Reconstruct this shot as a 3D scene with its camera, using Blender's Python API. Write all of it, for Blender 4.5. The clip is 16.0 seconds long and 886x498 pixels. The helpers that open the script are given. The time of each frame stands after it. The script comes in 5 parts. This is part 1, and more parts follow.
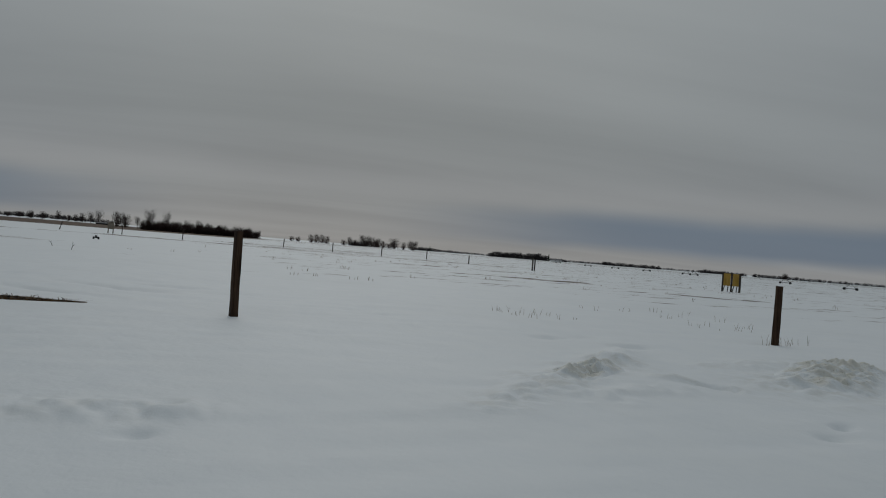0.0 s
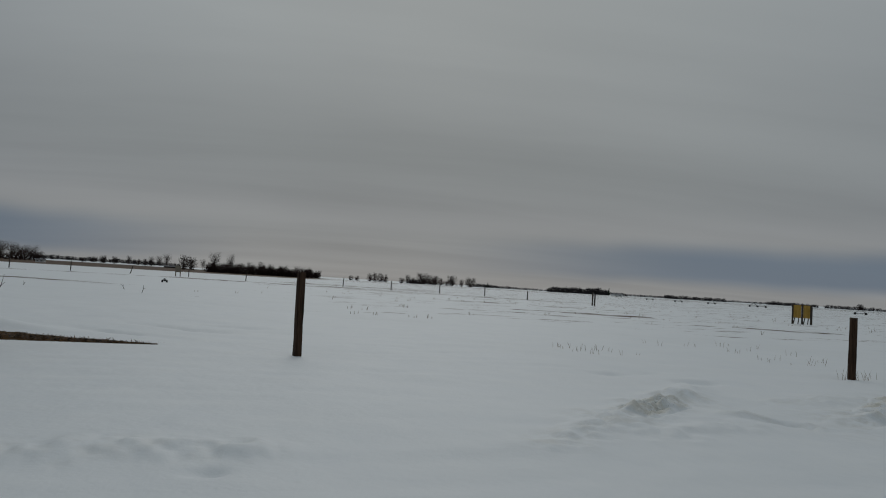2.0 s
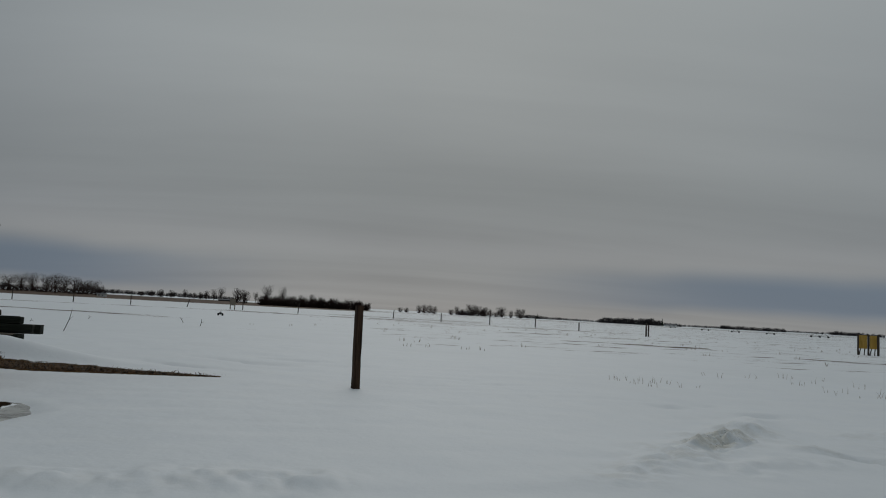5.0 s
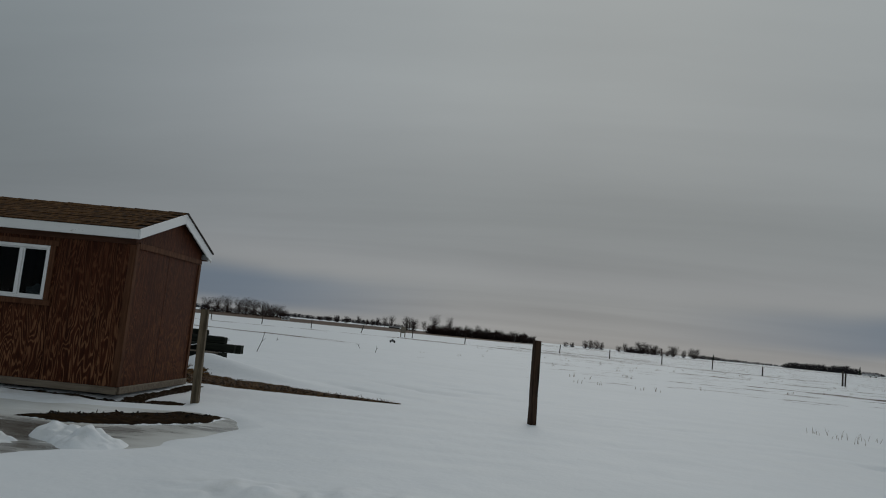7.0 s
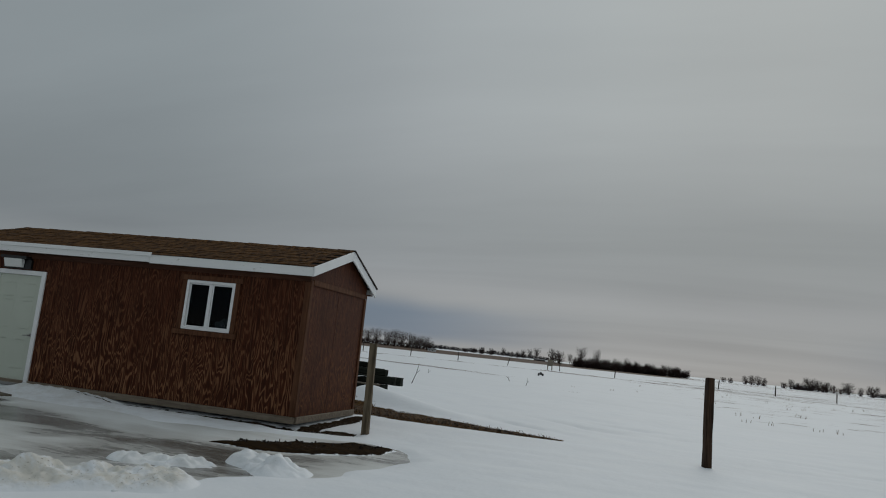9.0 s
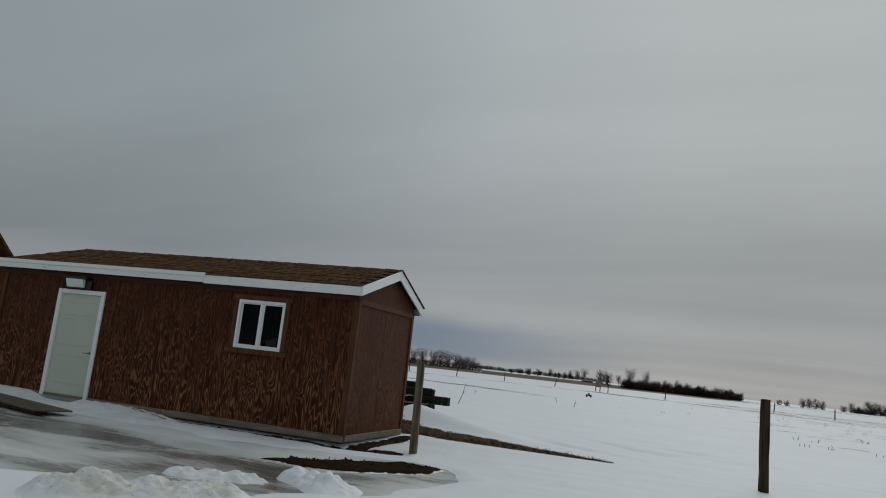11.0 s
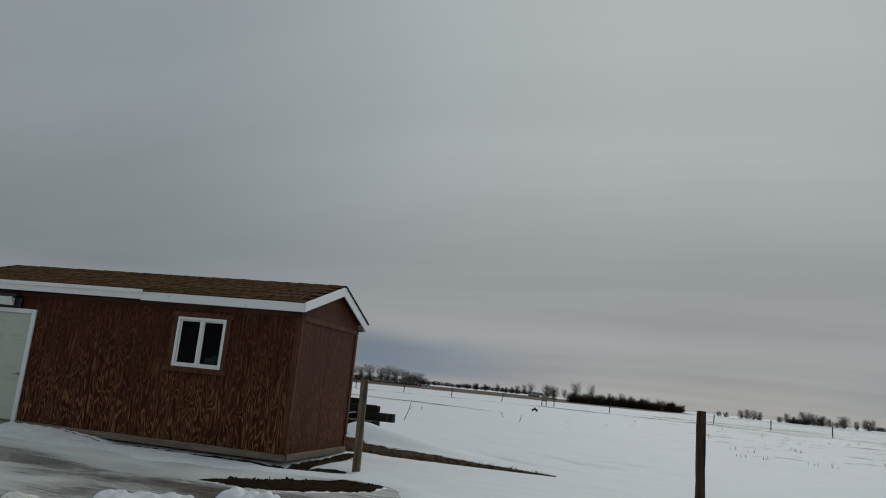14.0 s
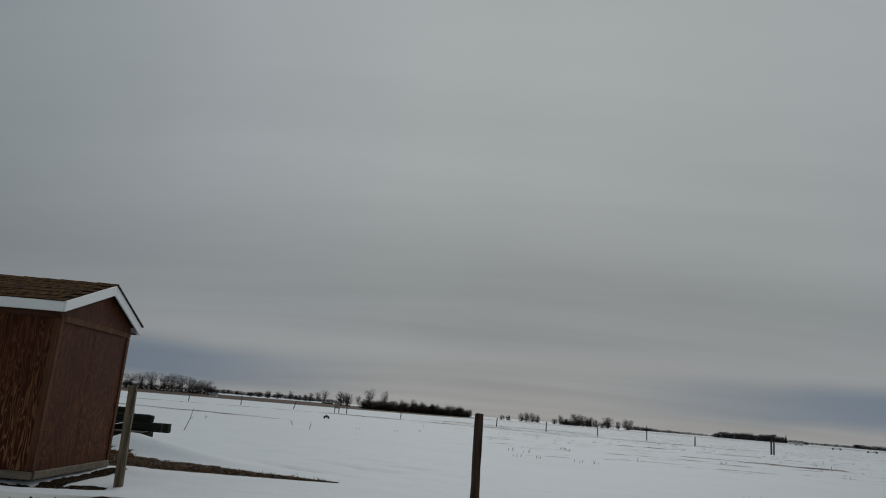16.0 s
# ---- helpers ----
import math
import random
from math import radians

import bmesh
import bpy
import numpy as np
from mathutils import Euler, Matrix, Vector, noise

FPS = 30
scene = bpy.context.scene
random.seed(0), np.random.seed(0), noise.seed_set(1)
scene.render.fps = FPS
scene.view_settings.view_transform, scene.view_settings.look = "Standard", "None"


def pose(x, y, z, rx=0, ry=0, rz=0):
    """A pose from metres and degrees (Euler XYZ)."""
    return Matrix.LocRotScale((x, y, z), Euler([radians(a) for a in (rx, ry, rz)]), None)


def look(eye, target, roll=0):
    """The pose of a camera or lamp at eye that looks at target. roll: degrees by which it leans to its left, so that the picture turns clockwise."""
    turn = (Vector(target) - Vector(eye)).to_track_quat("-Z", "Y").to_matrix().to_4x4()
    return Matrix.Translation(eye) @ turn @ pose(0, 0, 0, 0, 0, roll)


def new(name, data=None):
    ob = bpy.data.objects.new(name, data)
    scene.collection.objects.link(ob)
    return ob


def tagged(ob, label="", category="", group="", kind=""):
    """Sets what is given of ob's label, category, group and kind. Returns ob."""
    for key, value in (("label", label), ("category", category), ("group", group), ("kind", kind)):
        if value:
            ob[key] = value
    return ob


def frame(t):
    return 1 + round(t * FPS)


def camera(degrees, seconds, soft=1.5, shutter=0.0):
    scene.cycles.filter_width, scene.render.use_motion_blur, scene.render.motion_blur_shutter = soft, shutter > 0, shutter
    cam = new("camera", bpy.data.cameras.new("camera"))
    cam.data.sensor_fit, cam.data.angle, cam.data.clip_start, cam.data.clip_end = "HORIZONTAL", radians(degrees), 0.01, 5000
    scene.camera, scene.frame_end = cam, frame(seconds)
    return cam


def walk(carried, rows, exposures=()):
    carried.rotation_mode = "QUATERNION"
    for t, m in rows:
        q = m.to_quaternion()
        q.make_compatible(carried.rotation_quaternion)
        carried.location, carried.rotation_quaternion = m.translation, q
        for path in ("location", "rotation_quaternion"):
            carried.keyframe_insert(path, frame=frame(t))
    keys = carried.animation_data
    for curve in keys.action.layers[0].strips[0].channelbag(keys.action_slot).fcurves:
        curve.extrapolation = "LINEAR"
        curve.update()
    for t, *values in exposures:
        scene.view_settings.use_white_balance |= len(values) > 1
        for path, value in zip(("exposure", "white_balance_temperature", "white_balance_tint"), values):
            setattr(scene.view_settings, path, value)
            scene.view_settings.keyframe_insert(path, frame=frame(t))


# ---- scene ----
cam = camera(62.8, 16.0, 1.05)
PATH = [
    (0, (0.622, -0.562, 1.362), (1.188, 1.356, 1.368), 4.5),
    (0.5, (0.569, -0.616, 1.383), (1.019, 1.332, 1.432), 3.9),
    (1, (0.559, -0.611, 1.38), (0.977, 1.344, 1.45), 3.8),
    (1.5, (0.579, -0.621, 1.372), (0.991, 1.334, 1.455), 3.6),
    (2, (0.587, -0.627, 1.373), (0.993, 1.329, 1.469), 3.4),
    (2.5, (0.607, -0.621, 1.366), (1.01, 1.335, 1.475), 3.1),
    (3, (0.62, -0.621, 1.369), (1.02, 1.335, 1.49), 2.8),
    (3.5, (0.612, -0.638, 1.373), (1.009, 1.318, 1.504), 2.6),
    (6, (0.314, -0.751, 1.389), (0.425, 1.236, 1.58), 4.1),
    (6.5, (0.264, -0.749, 1.391), (0.262, 1.241, 1.588), 4.7),
    (7, (0.221, -0.71, 1.405), (0.03, 1.268, 1.634), 5.5),
    (7.5, (0.19, -0.712, 1.408), (-0.068, 1.256, 1.649), 5.7),
    (8, (0.059, -0.722, 1.4), (-0.297, 1.229, 1.659), 5.3),
    (8.5, (-0.029, -0.777, 1.409), (-0.535, 1.14, 1.674), 5.7),
    (9, (-0.073, -0.755, 1.415), (-0.654, 1.139, 1.691), 6.0),
    (9.5, (-0.075, -0.773, 1.41), (-0.664, 1.117, 1.698), 6.0),
    (10, (-0.087, -0.785, 1.399), (-0.736, 1.083, 1.694), 6.2),
    (12.5, (-0.069, -0.837, 1.393), (-0.785, 0.999, 1.734), 6.4),
    (13, (-0.061, -0.848, 1.396), (-0.769, 0.99, 1.741), 6.3),
    (13.5, (-0.035, -0.856, 1.391), (-0.702, 0.996, 1.744), 6.1),
    (14, (-0.013, -0.82, 1.403), (-0.58, 1.061, 1.776), 5.6),
    (14.5, (0.042, -0.698, 1.414), (-0.306, 1.228, 1.822), 4.4),
    (15, (0.078, -0.69, 1.397), (-0.115, 1.254, 1.825), 3.7),
    (15.5, (0.101, -0.68, 1.403), (-0.005, 1.269, 1.84), 4.0),
    (16, (0.123, -0.674, 1.384), (0.093, 1.277, 1.824), 4.7),
]
walk(cam, [(t, look(eye, target, roll)) for t, eye, target, roll in PATH],
     exposures=[(0, -0.28), (3.5, -0.28), (6, -0.22), (7, -0.18), (8, -0.06), (9, 0.06), (10, 0.15), (12.5, 0.19), (13.5, 0.16), (14.5, 0.10), (15, 0.05), (16, -0.08)])

# ---- world, sun ----
class Net:
    """A small helper to wire nodes."""

    def __init__(self, nt):
        self.nt = nt
        nt.nodes.clear()

    def put(self, value, socket):
        if isinstance(value, bpy.types.NodeSocket):
            self.nt.links.new(value, socket)
        elif value is not None:
            if isinstance(value, tuple) and len(value) == 3 and len(socket.default_value) == 4:
                value = (*value, 1)
            socket.default_value = value

    def math(self, op, a, b=None, c=None, clamp=False):
        n = self.nt.nodes.new("ShaderNodeMath")
        n.operation, n.use_clamp = op, clamp
        for i, v in enumerate((a, b, c)):
            self.put(v, n.inputs[i])
        return n.outputs[0]

    def vmath(self, op, a, b=None):
        n = self.nt.nodes.new("ShaderNodeVectorMath")
        n.operation = op
        self.put(a, n.inputs[0])
        if b is not None:
            self.put(b, n.inputs[1])
        return n.outputs["Value"] if op in ("DOT_PRODUCT", "LENGTH") else n.outputs[0]

    def span(self, v, a, b, lo=0.0, hi=1.0, kind="SMOOTHSTEP"):
        n = self.nt.nodes.new("ShaderNodeMapRange")
        n.interpolation_type = kind
        self.put(v, n.inputs[0])
        for i, x in enumerate((a, b, lo, hi)):
            self.put(x, n.inputs[i + 1])
        return n.outputs[0]

    def mix(self, f, a, b, blend="MIX"):
        n = self.nt.nodes.new("ShaderNodeMix")
        n.data_type, n.blend_type = "RGBA", blend
        self.put(f, n.inputs[0])
        self.put(a, n.inputs[6])
        self.put(b, n.inputs[7])
        return n.outputs[2]

    def noise(self, vec, scale, detail=3.0, rough=0.55, w=None, warp=0.0):
        n = self.nt.nodes.new("ShaderNodeTexNoise")
        if w is not None:
            n.noise_dimensions = "4D"
            self.put(w, n.inputs["W"])
        self.put(vec, n.inputs["Vector"])
        self.put(scale, n.inputs["Scale"])
        self.put(detail, n.inputs["Detail"])
        self.put(rough, n.inputs["Roughness"])
        self.put(warp, n.inputs["Distortion"])
        return n.outputs[0]

    def ramp(self, f, stops, ease="LINEAR"):
        n = self.nt.nodes.new("ShaderNodeValToRGB")
        n.color_ramp.interpolation = ease
        e = n.color_ramp.elements
        while len(e) < len(stops):
            e.new(0.5)
        for el, (p, c) in zip(e, stops):
            el.position, el.color = p, (*c, 1)
        self.put(f, n.inputs[0])
        return n.outputs[0]

    def coords(self, which="Object"):
        return self.nt.nodes.new("ShaderNodeTexCoord").outputs[which]

    def xyz(self, v):
        n = self.nt.nodes.new("ShaderNodeSeparateXYZ")
        self.put(v, n.inputs[0])
        return n.outputs

    def vec(self, x, y, z):
        n = self.nt.nodes.new("ShaderNodeCombineXYZ")
        for i, v in enumerate((x, y, z)):
            self.put(v, n.inputs[i])
        return n.outputs[0]

    def rand(self):
        return self.nt.nodes.new("ShaderNodeObjectInfo").outputs["Random"]

    def attr(self, name):
        n = self.nt.nodes.new("ShaderNodeAttribute")
        n.attribute_name = name
        return n.outputs["Fac"]

    def bump(self, h, strength=0.3, dist=0.02):
        n = self.nt.nodes.new("ShaderNodeBump")
        self.put(strength, n.inputs["Strength"])
        self.put(dist, n.inputs["Distance"])
        self.put(h, n.inputs["Height"])
        return n.outputs[0]


SUN_AZ, SUN_EL = 8.0, 30.0
world = bpy.data.worlds.new("world")
scene.world = world
world.use_nodes = True
W = Net(world.node_tree)
d = W.coords("Generated")
dx, dy, dz = W.xyz(d)
el = W.math("MULTIPLY", W.math("ARCSINE", W.math("MINIMUM", W.math("MAXIMUM", dz, -1.0), 1.0)), 57.2958)
az = W.math("MULTIPLY", W.math("ARCTAN2", dx, dy), 57.2958)
# cloud deck: noise laid out on a flat sheet overhead, so that it packs into streaks near the horizon
zz = W.math("ADD", W.math("MAXIMUM", dz, 0.0), 0.10)
px = W.math("DIVIDE", dx, zz)
py = W.math("DIVIDE", dy, zz)
slant = W.math("ADD", py, W.math("MULTIPLY", px, 0.10))
deck = W.noise(W.vec(W.math("MULTIPLY", px, 0.22), W.math("MULTIPLY", slant, 0.75), 3.1), 1.0, 5.0, 0.55, warp=0.35)
broad = W.noise(W.vec(W.math("MULTIPLY", px, 0.16), W.math("MULTIPLY", slant, 0.35), 9.4), 1.0, 2.0, 0.5)
base = W.ramp(W.math("DIVIDE", W.math("MAXIMUM", el, 0.0), 60.0, clamp=True), [
    (0.0, (0.275, 0.28, 0.283)), (0.03, (0.255, 0.263, 0.272)), (0.09, (0.235, 0.247, 0.258)), (0.16, (0.240, 0.257, 0.266)),
    (0.28, (0.272, 0.293, 0.304)), (0.42, (0.305, 0.330, 0.341)), (0.62, (0.330, 0.355, 0.366)), (1.0, (0.36, 0.387, 0.40))])
glow_dir = tuple(Vector((math.sin(radians(12)) * math.cos(radians(20)), math.cos(radians(12)) * math.cos(radians(20)), math.sin(radians(20)))))
near_sun = W.math("POWER", W.math("MAXIMUM", W.vmath("DOT_PRODUCT", d, glow_dir), 0.0), 9.0)
sky = W.mix(1.0, base, W.mix(near_sun, (0.95, 0.965, 0.98), (1.07, 1.065, 1.04)), "MULTIPLY")
sky = W.mix(1.0, sky, W.mix(deck, (0.77, 0.77, 0.775), (1.23, 1.23, 1.225)), "MULTIPLY")
sky = W.mix(1.0, sky, W.mix(broad, (0.78, 0.79, 0.80), (1.22, 1.21, 1.20)), "MULTIPLY")
# a darker, bluer bank of cloud low over the horizon to both sides, with a paler strip above and below it
wob = W.math("MULTIPLY", W.math("SUBTRACT", W.noise(W.vec(W.math("MULTIPLY", az, 0.05), 0.0, 1.7), 1.0, 3.0), 0.5), 2.0)
elw = W.math("ADD", el, wob)
low = W.math("MULTIPLY", W.span(elw, 0.3, 1.5), W.span(elw, 2.6, 4.4, 1.0, 0.0))
side = W.math("ADD", W.span(az, 8.0, 32.0), W.span(az, -2.0, -22.0))
sky = W.mix(W.math("MULTIPLY", W.math("MULTIPLY", low, side), 0.80), sky, (0.112, 0.155, 0.212))
pale = W.math("MULTIPLY", W.span(elw, 3.2, 4.4), W.span(elw, 4.6, 6.6, 1.0, 0.0))
sky = W.mix(W.math("MULTIPLY", pale, 0.35), sky, (0.31, 0.32, 0.33))
# the deck is thicker far round to one side and thinner beside it
sky = W.mix(W.span(az, -18.0, -42.0), sky, W.mix(1.0, sky, (0.80, 0.83, 0.835), "MULTIPLY"))
thin = W.math("MULTIPLY", W.span(az, -26.0, -14.0), W.span(az, -6.0, 6.0, 1.0, 0.0))
sky = W.mix(W.math("MAXIMUM", thin, W.span(az, 16.0, 34.0)), sky, W.mix(1.0, sky, (1.06, 1.06, 1.055), "MULTIPLY"))
clear = W.nt.nodes.new("ShaderNodeTexSky")
clear.sky_type, clear.sun_disc = "NISHITA", False
clear.sun_elevation, clear.sun_rotation = radians(SUN_EL), radians(SUN_AZ)
bg_clear, bg_cloud = (W.nt.nodes.new("ShaderNodeBackground") for _ in range(2))
W.put(clear.outputs[0], bg_clear.inputs[0])
bg_clear.inputs[1].default_value = 0.0015
W.put(sky, bg_cloud.inputs[0])
bg_cloud.inputs[1].default_value = 1.0
add = W.nt.nodes.new("ShaderNodeAddShader")
W.put(bg_clear.outputs[0], add.inputs[0])
W.put(bg_cloud.outputs[0], add.inputs[1])
W.put(add.outputs[0], W.nt.nodes.new("ShaderNodeOutputWorld").inputs[0])

sun = new("sun", bpy.data.lights.new("sun", "SUN"))
sun.data.energy, sun.data.angle, sun.data.color = 0.55, radians(40), (1.0, 0.97, 0.92)
sun.matrix_world = look((0, 0, 30), (-30 * math.sin(radians(SUN_AZ)), -30 * math.cos(radians(SUN_AZ)), 30 - 30 * math.tan(radians(SUN_EL))))


# ---- materials ----
def material(name, build):
    m = bpy.data.materials.new(name)
    m.use_nodes = True
    net = Net(m.node_tree)
    b = m.node_tree.nodes.new("ShaderNodeBsdfPrincipled")
    net.put(b.outputs[0], m.node_tree.nodes.new("ShaderNodeOutputMaterial").inputs[0])
    for key, value in build(net).items():
        net.put(value, b.inputs[key])
    return m


def snow_colour(n, p):
    snow = n.mix(n.noise(p, 1.3, 4, 0.6), (0.75, 0.79, 0.83), (0.83, 0.855, 0.87))
    return n.mix(n.math("MULTIPLY", n.span(n.noise(p, 0.22, 3), 0.45, 0.75), 0.35), snow, (0.72, 0.75, 0.77))


def snow_ground(n):
    p = n.coords("Object")
    x, y, z = n.xyz(p)
    soil, grass, dirty = n.attr("soil"), n.attr("grass"), n.attr("dirty")
    fine = n.noise(p, 9.0, 5, 0.65)
    mid = n.noise(p, 1.3, 4, 0.6)
    snow = snow_colour(n, p)
    grime = n.math("MULTIPLY", dirty, n.span(n.noise(p, 3.5, 5, 0.7), 0.38, 0.66))
    snow = n.mix(n.math("MULTIPLY", grime, 0.75), snow, (0.42, 0.40, 0.33))
    # bare, wet earth with matted straw
    earth = n.ramp(n.noise(n.vmath("MULTIPLY", p, (4.0, 14.0, 6.0)), 2.2, 6, 0.7), [
        (0.32, (0.006, 0.004, 0.0025)), (0.46, (0.032, 0.017, 0.007)), (0.58, (0.120, 0.064, 0.021)), (0.74, (0.25, 0.145, 0.052))])
    edge = n.math("ADD", soil, n.math("MULTIPLY", n.math("SUBTRACT", n.noise(p, 4.0, 6, 0.75), 0.5), 1.25))
    bare = n.span(edge, 0.46, 0.56)
    # dry grass showing through thin snow in long streaks across the field
    streak = n.noise(n.vmath("MULTIPLY", p, (0.17, 0.85, 1.0)), 1.0, 7, 0.66)
    tuft = n.noise(n.vmath("MULTIPLY", p, (0.9, 2.2, 1.0)), 1.0, 4, 0.7)
    thin = n.math("ADD", n.math("MULTIPLY", streak, 0.72), n.math("MULTIPLY", tuft, 0.28))
    cut = n.math("SUBTRACT", 0.80, n.math("MULTIPLY", grass, 0.45))
    show = n.span(thin, cut, n.math("ADD", cut, 0.06))
    straw = n.ramp(n.noise(n.vmath("MULTIPLY", p, (0.5, 1.5, 1.0)), 3.0, 5, 0.7), [
        (0.3, (0.030, 0.016, 0.009)), (0.55, (0.095, 0.052, 0.027)), (0.75, (0.20, 0.122, 0.064))])
    colour = n.mix(n.math("MULTIPLY", show, 0.96), snow, straw)
    # the mud by the puddle is wet and black, the strip behind the shed drier
    earth = n.mix(n.span(y, 12.2, 12.9, 0.82, 0.0), earth, (0.012, 0.008, 0.005))
    colour = n.mix(bare, colour, earth)
    relief = n.math("ADD", n.math("MULTIPLY", fine, n.math("ADD", 0.35, n.math("MULTIPLY", bare, 2.0))), n.math("MULTIPLY", mid, 1.2))
    return {"Base Color": colour, "Roughness": n.mix(bare, (0.62, 0.62, 0.62), (0.92, 0.92, 0.92)),
            "Normal": n.bump(relief, 0.35, 0.05), "Specular IOR Level": n.span(n.math("MAXIMUM", bare, show), 0.0, 1.0, 0.3, 0.02, "LINEAR")}


def pile_snow(n):
    p = n.coords("Object")
    grain = n.noise(p, 16.0, 6, 0.7)
    stain = n.noise(p, 3.2, 5, 0.7, warp=0.6)
    speck = n.noise(p, 38.0, 3, 0.6)
    amount = n.attr("dirty")
    c = snow_colour(n, p)
    c = n.mix(n.math("MULTIPLY", n.span(stain, 0.34, 0.60), n.math("MULTIPLY", amount, 0.62)), c, (0.53, 0.475, 0.345))
    c = n.mix(n.math("MULTIPLY", n.span(speck, 0.60, 0.70), n.math("MULTIPLY", amount, 0.75)), c, (0.12, 0.085, 0.05))
    return {"Base Color": c, "Roughness": 0.6, "Normal": n.bump(n.math("ADD", n.math("MULTIPLY", grain, n.math("ADD", 0.4, amount)), n.noise(p, 1.3, 4, 0.6)), 0.35, 0.05), "Specular IOR Level": 0.3}


def ice_sheet(n):
    p = n.coords("Object")
    long = n.noise(n.vmath("MULTIPLY", p, (0.45, 1.5, 1.0)), 1.2, 6, 0.62, warp=0.7)
    patch = n.noise(p, 0.75, 4, 0.6)
    fine = n.noise(n.vmath("MULTIPLY", p, (1.5, 6.0, 1.0)), 3.0, 5, 0.7)
    m = n.math("ADD", n.math("ADD", n.math("MULTIPLY", long, 0.6), n.math("MULTIPLY", patch, 0.3)), n.math("MULTIPLY", fine, 0.14))
    # whitens the colour for crusted ice and for painted sky reflections
    m = n.math("ADD", m, n.math("MULTIPLY", n.attr("white"), 0.36))
    c = n.ramp(m, [(0.34, (0.06, 0.053, 0.046)), (0.45, (0.175, 0.168, 0.152)), (0.53, (0.31, 0.31, 0.295)), (0.62, (0.56, 0.565, 0.54)), (0.80, (0.73, 0.75, 0.74))])
    return {"Base Color": c, "Roughness": n.span(m, 0.45, 0.8, 0.13, 0.6, "LINEAR"), "Normal": n.bump(n.math("ADD", fine, n.math("MULTIPLY", long, 2.0)), 0.22, 0.03), "IOR": 1.31}


def flame_ply(dark, mid, lite, amount=1.0):
    """Rotary-cut plywood siding: cathedral grain running upright, stained red-brown and weathered."""
    def build(n):
        p = n.coords("Object")
        w = n.math("MULTIPLY", n.rand(), 37.0)
        field = n.noise(n.vmath("MULTIPLY", p, (1.0, 1.0, 0.17)), 5.6, 2.0, 0.5, w=w, warp=0.35)
        rings = n.math("SINE", n.math("MULTIPLY", field, 105.0))
        flame = n.span(rings, 0.15, 1.0)
        thread = n.noise(n.vmath("MULTIPLY", p, (70.0, 70.0, 1.6)), 1.0, 3.0, 0.6, w=w)
        worn = n.noise(n.vmath("MULTIPLY", p, (1.0, 1.0, 0.45)), 1.7, 4.0, 0.6, w=w)
        # the pale grain is strongest on the lower boards and weakens upwards
        by_height = n.span(n.math("ADD", n.xyz(p)[2], n.math("MULTIPLY", worn, 1.2)), 0.8, 2.6, 1.0, 0.30)
        lift = n.math("MULTIPLY", n.math("MULTIPLY", flame, by_height), n.math("MULTIPLY", n.span(worn, 0.30, 0.55, 0.25, 1.0), n.span(thread, 0.25, 0.6, 0.3, 1.0)))
        c = n.mix(n.span(thread, 0.3, 0.7), dark, mid)
        c = n.mix(n.math("MULTIPLY", n.span(n.math("MULTIPLY", rings, -1.0), 0.5, 1.0), 0.5), c, dark)
        c = n.mix(n.math("MULTIPLY", lift, amount), c, lite)
        return {"Base Color": c, "Roughness": n.span(lift, 0, 1, 0.62, 0.8), "Normal": n.bump(n.math("ADD", n.math("MULTIPLY", rings, 0.25), thread), 0.25, 0.006), "Specular IOR Level": 0.10}
    return build


def plain_wood(a, b, grain_axis=2, scale=1.0, rough=0.75):
    def build(n):
        k = [26.0 * scale, 26.0 * scale, 26.0 * scale]
        k[grain_axis] = 1.6 * scale
        p = n.coords("Object")
        w = n.math("MULTIPLY", n.rand(), 23.0)
        g = n.noise(n.vmath("MULTIPLY", p, tuple(k)), 1.0, 5, 0.65, w=w)
        s = n.noise(p, 2.4 * scale, 4, 0.6, w=w)
        c = n.mix(n.span(g, 0.3, 0.7), a, b)
        c = n.mix(n.math("MULTIPLY", n.span(s, 0.5, 0.75), 0.5), c, tuple(v * 0.45 for v in a))
        return {"Base Color": c, "Roughness": rough, "Normal": n.bump(g, 0.4, 0.008), "Specular IOR Level": 0.12}
    return build


def peeling(paint, under, much=0.5):
    def build(n):
        p = n.coords("Object")
        chips = n.noise(n.vmath("MULTIPLY", p, (1.2, 3.0, 4.5)), 3.2, 6, 0.72)
        soft = n.noise(p, 1.6, 3)
        c = n.mix(soft, tuple(v * 0.88 for v in paint), paint)
        c = n.mix(n.span(chips, 0.74 - 0.2 * much, 0.78 - 0.2 * much), c, under)
        return {"Base Color": c, "Roughness": 0.5, "Normal": n.bump(chips, 0.2, 0.004)}
    return build


def shingle_mat(n):
    p = n.coords("Object")
    r = n.rand()
    grit = n.noise(p, 130.0, 3, 0.7)
    blot = n.noise(n.vmath("MULTIPLY", p, (9.0, 2.5, 1.0)), 1.0, 2, 0.5, w=n.math("MULTIPLY", r, 19.0))
    c = n.ramp(blot, [(0.30, (0.016, 0.008, 0.005)), (0.42, (0.045, 0.022, 0.010)), (0.52, (0.130, 0.066, 0.025)), (0.60, (0.035, 0.018, 0.009)), (0.75, (0.150, 0.080, 0.033))])
    c = n.mix(n.math("MULTIPLY", n.span(r, 0.6, 1.0), 0.3), c, (0.045, 0.026, 0.015))
    c = n.mix(n.math("MULTIPLY", grit, 0.2), c, (0.11, 0.062, 0.030))
    return {"Base Color": c, "Roughness": 0.9, "Normal": n.bump(grit, 0.5, 0.004), "Specular IOR Level": 0.05}


